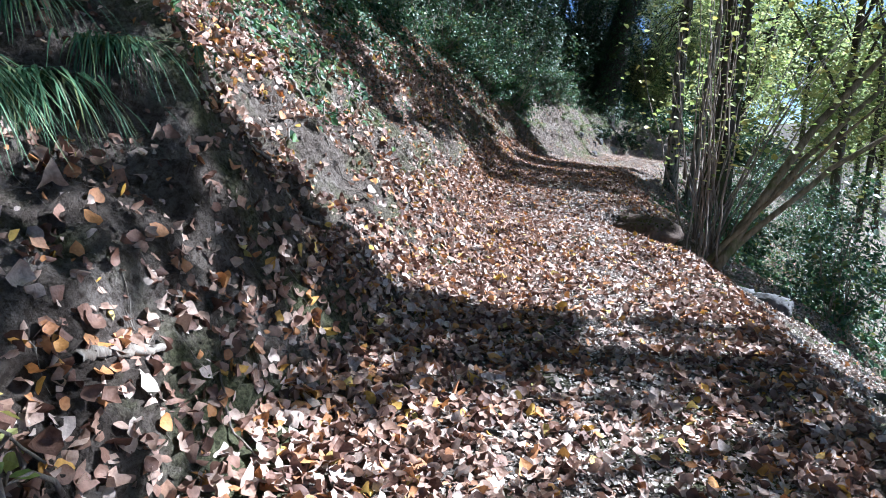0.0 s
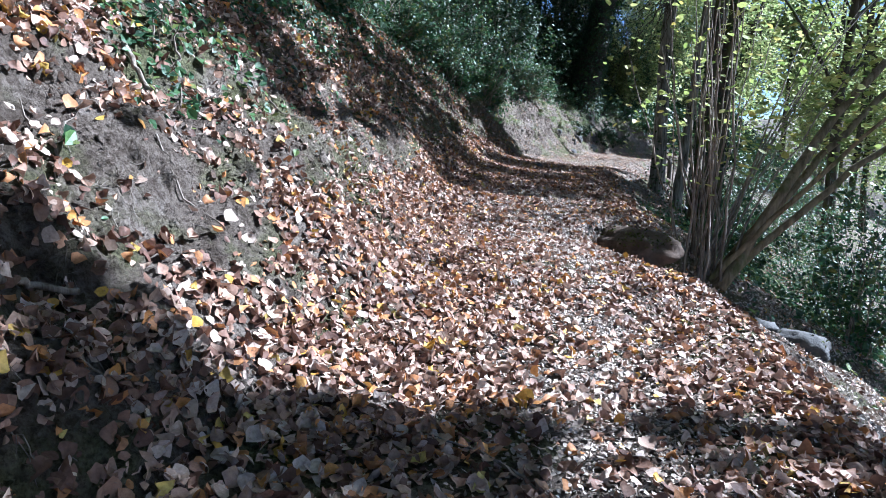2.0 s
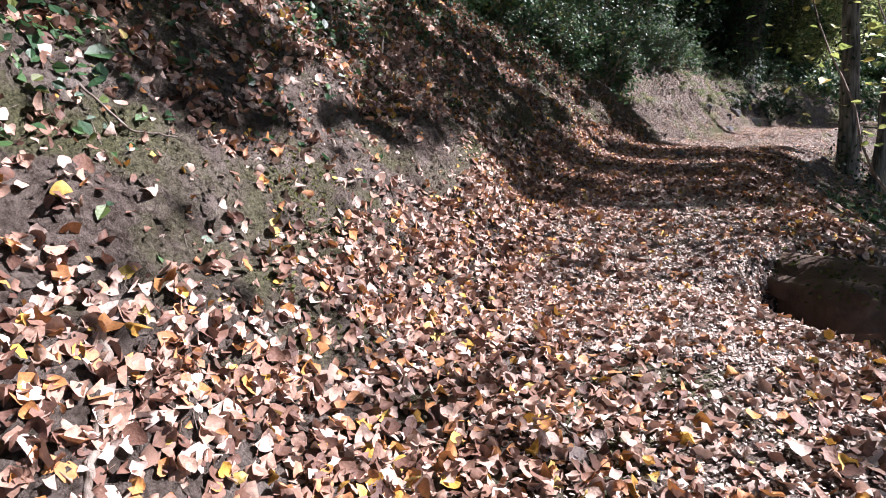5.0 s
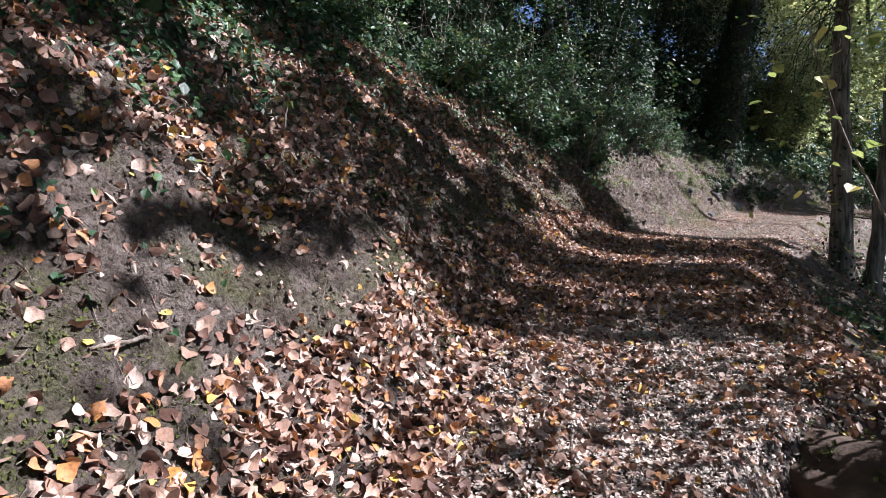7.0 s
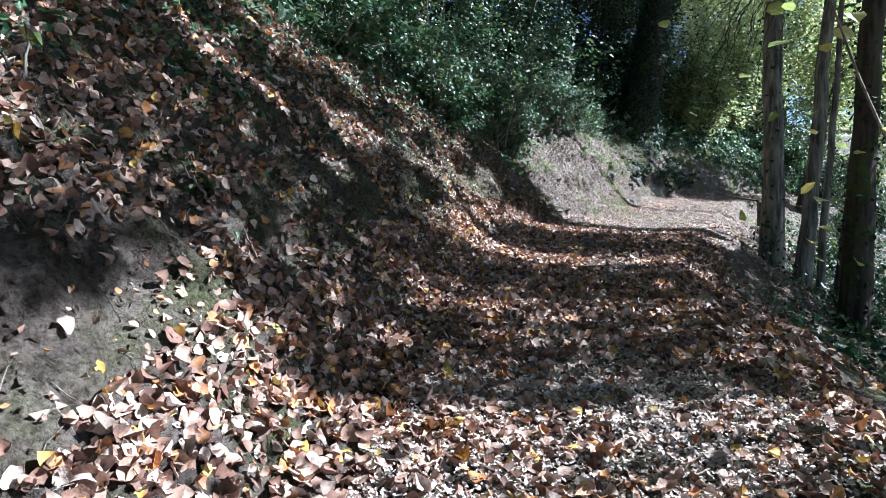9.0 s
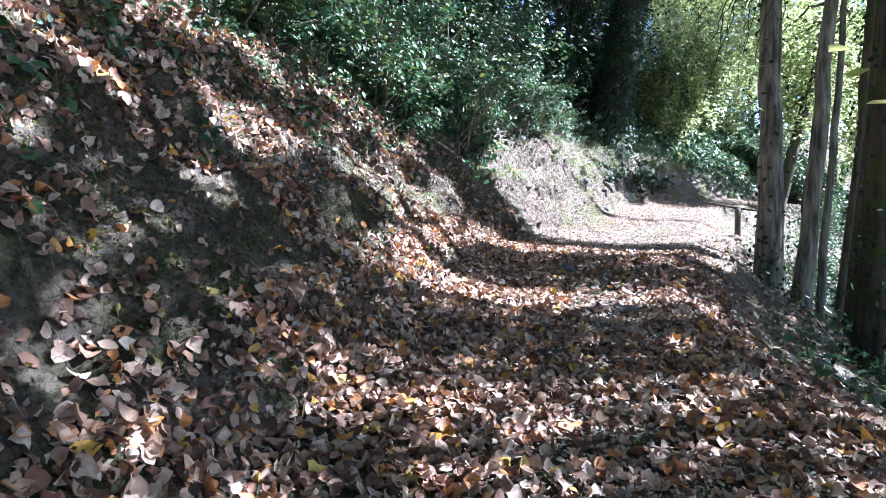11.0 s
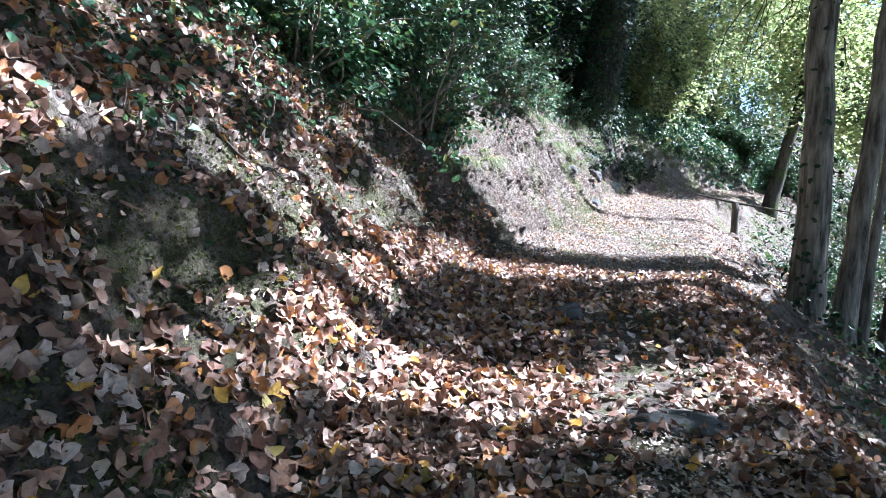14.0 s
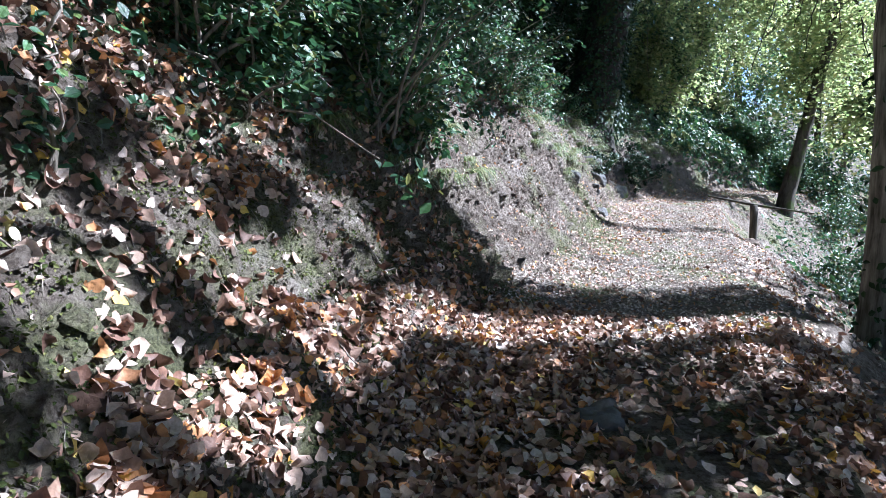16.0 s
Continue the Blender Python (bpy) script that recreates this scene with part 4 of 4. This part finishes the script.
grasses()


def brow_growth():
    """Brambles and seedlings along the brow of the far bank and on the littered bank."""
    g = np.random.default_rng(41)
    for k in range(56):
        y = float(g.uniform(16.5, 31))
        at_bank("bramble_bush", float(g.uniform(-1.7, -0.75)) - (0.6 if y > 20 else 0), y, 0.5, 0.5, 0.4, 9, 520, 0.05, M_BRAMBLE, g, "low trailing bramble on the brow of the far bank", lean=(0.2, -0.1, 0))
    # ivy in the darkest leaf colour, standing in for the recess's shade
    for k in range(14):
        y = float(g.uniform(25.4, 29.2))
        at_bank("ivy_clump", float(g.uniform(-0.6, -0.15)), y, 0.4, 0.4, 0.3, 6, 520, 0.055, M_DARKLEAF, g, "ivy clump, darkened to stand for shade in the hollow bank foot", category="ivy", lean=(0.1, -0.05, 0))
    for k in range(9):
        y = float(g.uniform(11, 19))
        x = float(knots(y, FOOT)) - float(g.uniform(2.2, 3.4))
        z = float(height(x, y))
        l = wander((x, y, z - 0.1), (x + float(g.normal()) * 0.5 + 0.2, y + float(g.normal()) * 0.4, z + float(g.uniform(1.2, 2.4))), 12, 0.025, g)
        stick(l, 0.012, 0.004, "thin bare sapling rising from the undergrowth", "sapling", M_TWIG, g)
    for k in range(34):
        y = float(g.uniform(3.5, 16))
        u = float(g.uniform(-2.6, -0.7))
        at_bank("seedling", u, y, 0.16, 0.16, 0.16, 4, 34, 0.055, M_BRAMBLE, g, "small green seedling growing on the leafy bank", category="seedling")


brow_growth()


# ---------------------------------------------------------------- stones, post, sticks
def small_things():
    g = np.random.default_rng(13)
    boulder("boulder", 2.52, 8.95, 0.32, 0.27, 0.72, 0.22, 12, M_ROCK_BROWN, g, "dark brown boulder with mossy top at the path edge", 700, 0.5)
    boulder("flat_stone", 2.6, 13.98, 0.93, 0.25, 0.14, 0.055, -20, M_SLAB, g, "flat grey stone edged with moss, set in the path", 50)
    boulder("stone", 2.52, 15.72, 1.03, 0.12, 0.09, 0.08, 10, M_ROCK_DARK, g, "dark rough stone sticking out of the path", 0, 0.5)
    boulder("stone", 3.5, 7.0, -0.2, 0.2, 0.24, 0.12, 30, M_ROCK_DARK, g, "grey stone lying at the crumbling path edge", 60)
    boulder("stone", 3.4, 7.5, -0.2, 0.16, 0.18, 0.1, 70, M_ROCK_DARK, g, "grey stone lying at the crumbling path edge")
    boulder("stone", 6.35, 26.9, 1.3, 0.24, 0.2, 0.3, 20, M_ROCK_GREY, g, "grey stone poking out of the bank foot")
    boulder("stone", 4.85, 23.3, 1.22, 0.16, 0.14, 0.2, 60, M_ROCK_DARK, g, "grey stone poking out of the bank foot")
    # dark lump put where the bank's overhang leaves a black void
    boulder("dark_lump", -1.12, 3.3, 1.12, 0.15, 0.2, 0.14, 20, M_ROCK_BROWN, g, "dark earthy lump standing in for the black void under the bank's overhang", 0, 0.7)
    boulder("boulder", 3.15, 3.6, -0.35, 0.5, 0.75, 0.42, 15, M_ROCK_DARK, g, "dark mossy boulder on the slope beside the path", 500)

    for y, u, r in ((24.4, -0.25, 0.13), (25.6, -0.3, 0.17), (26.2, -0.55, 0.2), (27.6, -0.3, 0.22), (28.3, -0.5, 0.19), (22.6, -0.5, 0.12)):
        x = float(knots(y, FOOT)) + u
        boulder("stone", x, y, float(height(x, y)) + 0.02, r, r * 0.8, r * 0.9, y * 40, M_ROCK_DARK, g, "dark rough stone jutting from the far bank", 0, 0.55)

    # a weathered stub of a post, with a broken rail
    z = float(height(9.3, 26.6))
    post = empty("post", 9.3, 26.6, z, "short weathered wooden post at the path edge", "post")
    part("stake", solid("stake", *tube([(0, 0, -0.3), (0.01, 0, 0.2), (0.02, 0.01, 0.6), (0.0, 0.01, 0.93), (0.0, 0.01, 0.95)], [0.095, 0.09, 0.085, 0.08, 0.004], 9, 0.06), M_POST, True), post)
    part("rail", solid("rail", *tube([(-0.7, 0.7, 1.12), (0.0, 0.02, 0.94), (1.3, -0.15, 0.72)], [0.02, 0.032, 0.014], 7, 0.05), M_BARK_DARK, True), post, "broken grey rail")
    boulder("stone", 9.05, 26.4, float(height(9.05, 26.4)) + 0.02, 0.26, 0.22, 0.2, 0, M_ROCK_BROWN, g, "dark stone wedged at the foot of the post")

    def lying(places, lift=0.015):
        return [(x, y, float(height(x, y)) + lift) for x, y in places]

    bush("seedling", -0.95, 1.3, float(height(-0.95, 1.3)), 0.12, 0.12, 0.12, 3, 12, 0.06, M_HAZEL, g, "bright green leafy sprig growing from the cut bank", "seedling")
    stick(lying([(-1.42, 5.5), (-1.2, 5.3), (-0.98, 5.14)], 0.03), 0.017, 0.008, "fallen grey stick lying down the bank")
    stick(lying([(0.3, 5.32), (0.22, 5.1), (0.14, 4.85)], 0.0), 0.03, 0.02, "worn root crossing the path edge", "root")
    stick(lying([(-0.78, 3.72), (-0.87, 3.62), (-0.86, 3.45), (-0.95, 3.35), (-1.0, 3.15)], 0.05), 0.013, 0.008, "pale crooked root hanging out of the bank", "root")
    stick(lying([(-0.98, 1.6), (-0.93, 1.75), (-0.9, 1.95)], 0.03), 0.02, 0.012, "short broken stick resting on a soil ledge")
    stick(lying([(-0.35, 5.75), (-0.2, 5.5), (-0.12, 5.35)], 0.02), 0.016, 0.01, "short broken stick lying at the bank foot")
    stick(lying([(-0.5, 8.0), (-0.3, 7.8), (-0.3, 7.5)], 0.03), 0.012, 0.006, "thin bare twig lying on the bank")
    for k in range(46):
        y = float(g.uniform(1.5, 17))
        x = float(knots(y, FOOT)) + float(g.uniform(-2.2, 2.2))
        a, l = g.uniform(0, 6.28), g.uniform(0.12, 0.45)
        stick(lying([(x, y), (x + l * 0.5 * math.cos(a), y + l * 0.5 * math.sin(a)), (x + l * math.cos(a + 0.2), y + l * math.sin(a + 0.2))], 0.03), 0.006, 0.003, "thin dry twig lying among the leaves")
    # bare drooping twigs of the tall tree
    for k in range(16):
        e = np.array([4.5 + 1.4 * g.uniform(), 18.0 + g.uniform(), 2.9 + 1.1 * g.uniform()])
        l = wander((6.15, 18.6, 4.9 + 0.6 * g.uniform()), e, 12, 0.05, g, 0.35)
        stick(l, 0.014, 0.003, "bare drooping twig hanging from the tall tree", "branch", M_BARK_DARK, g)


small_things()
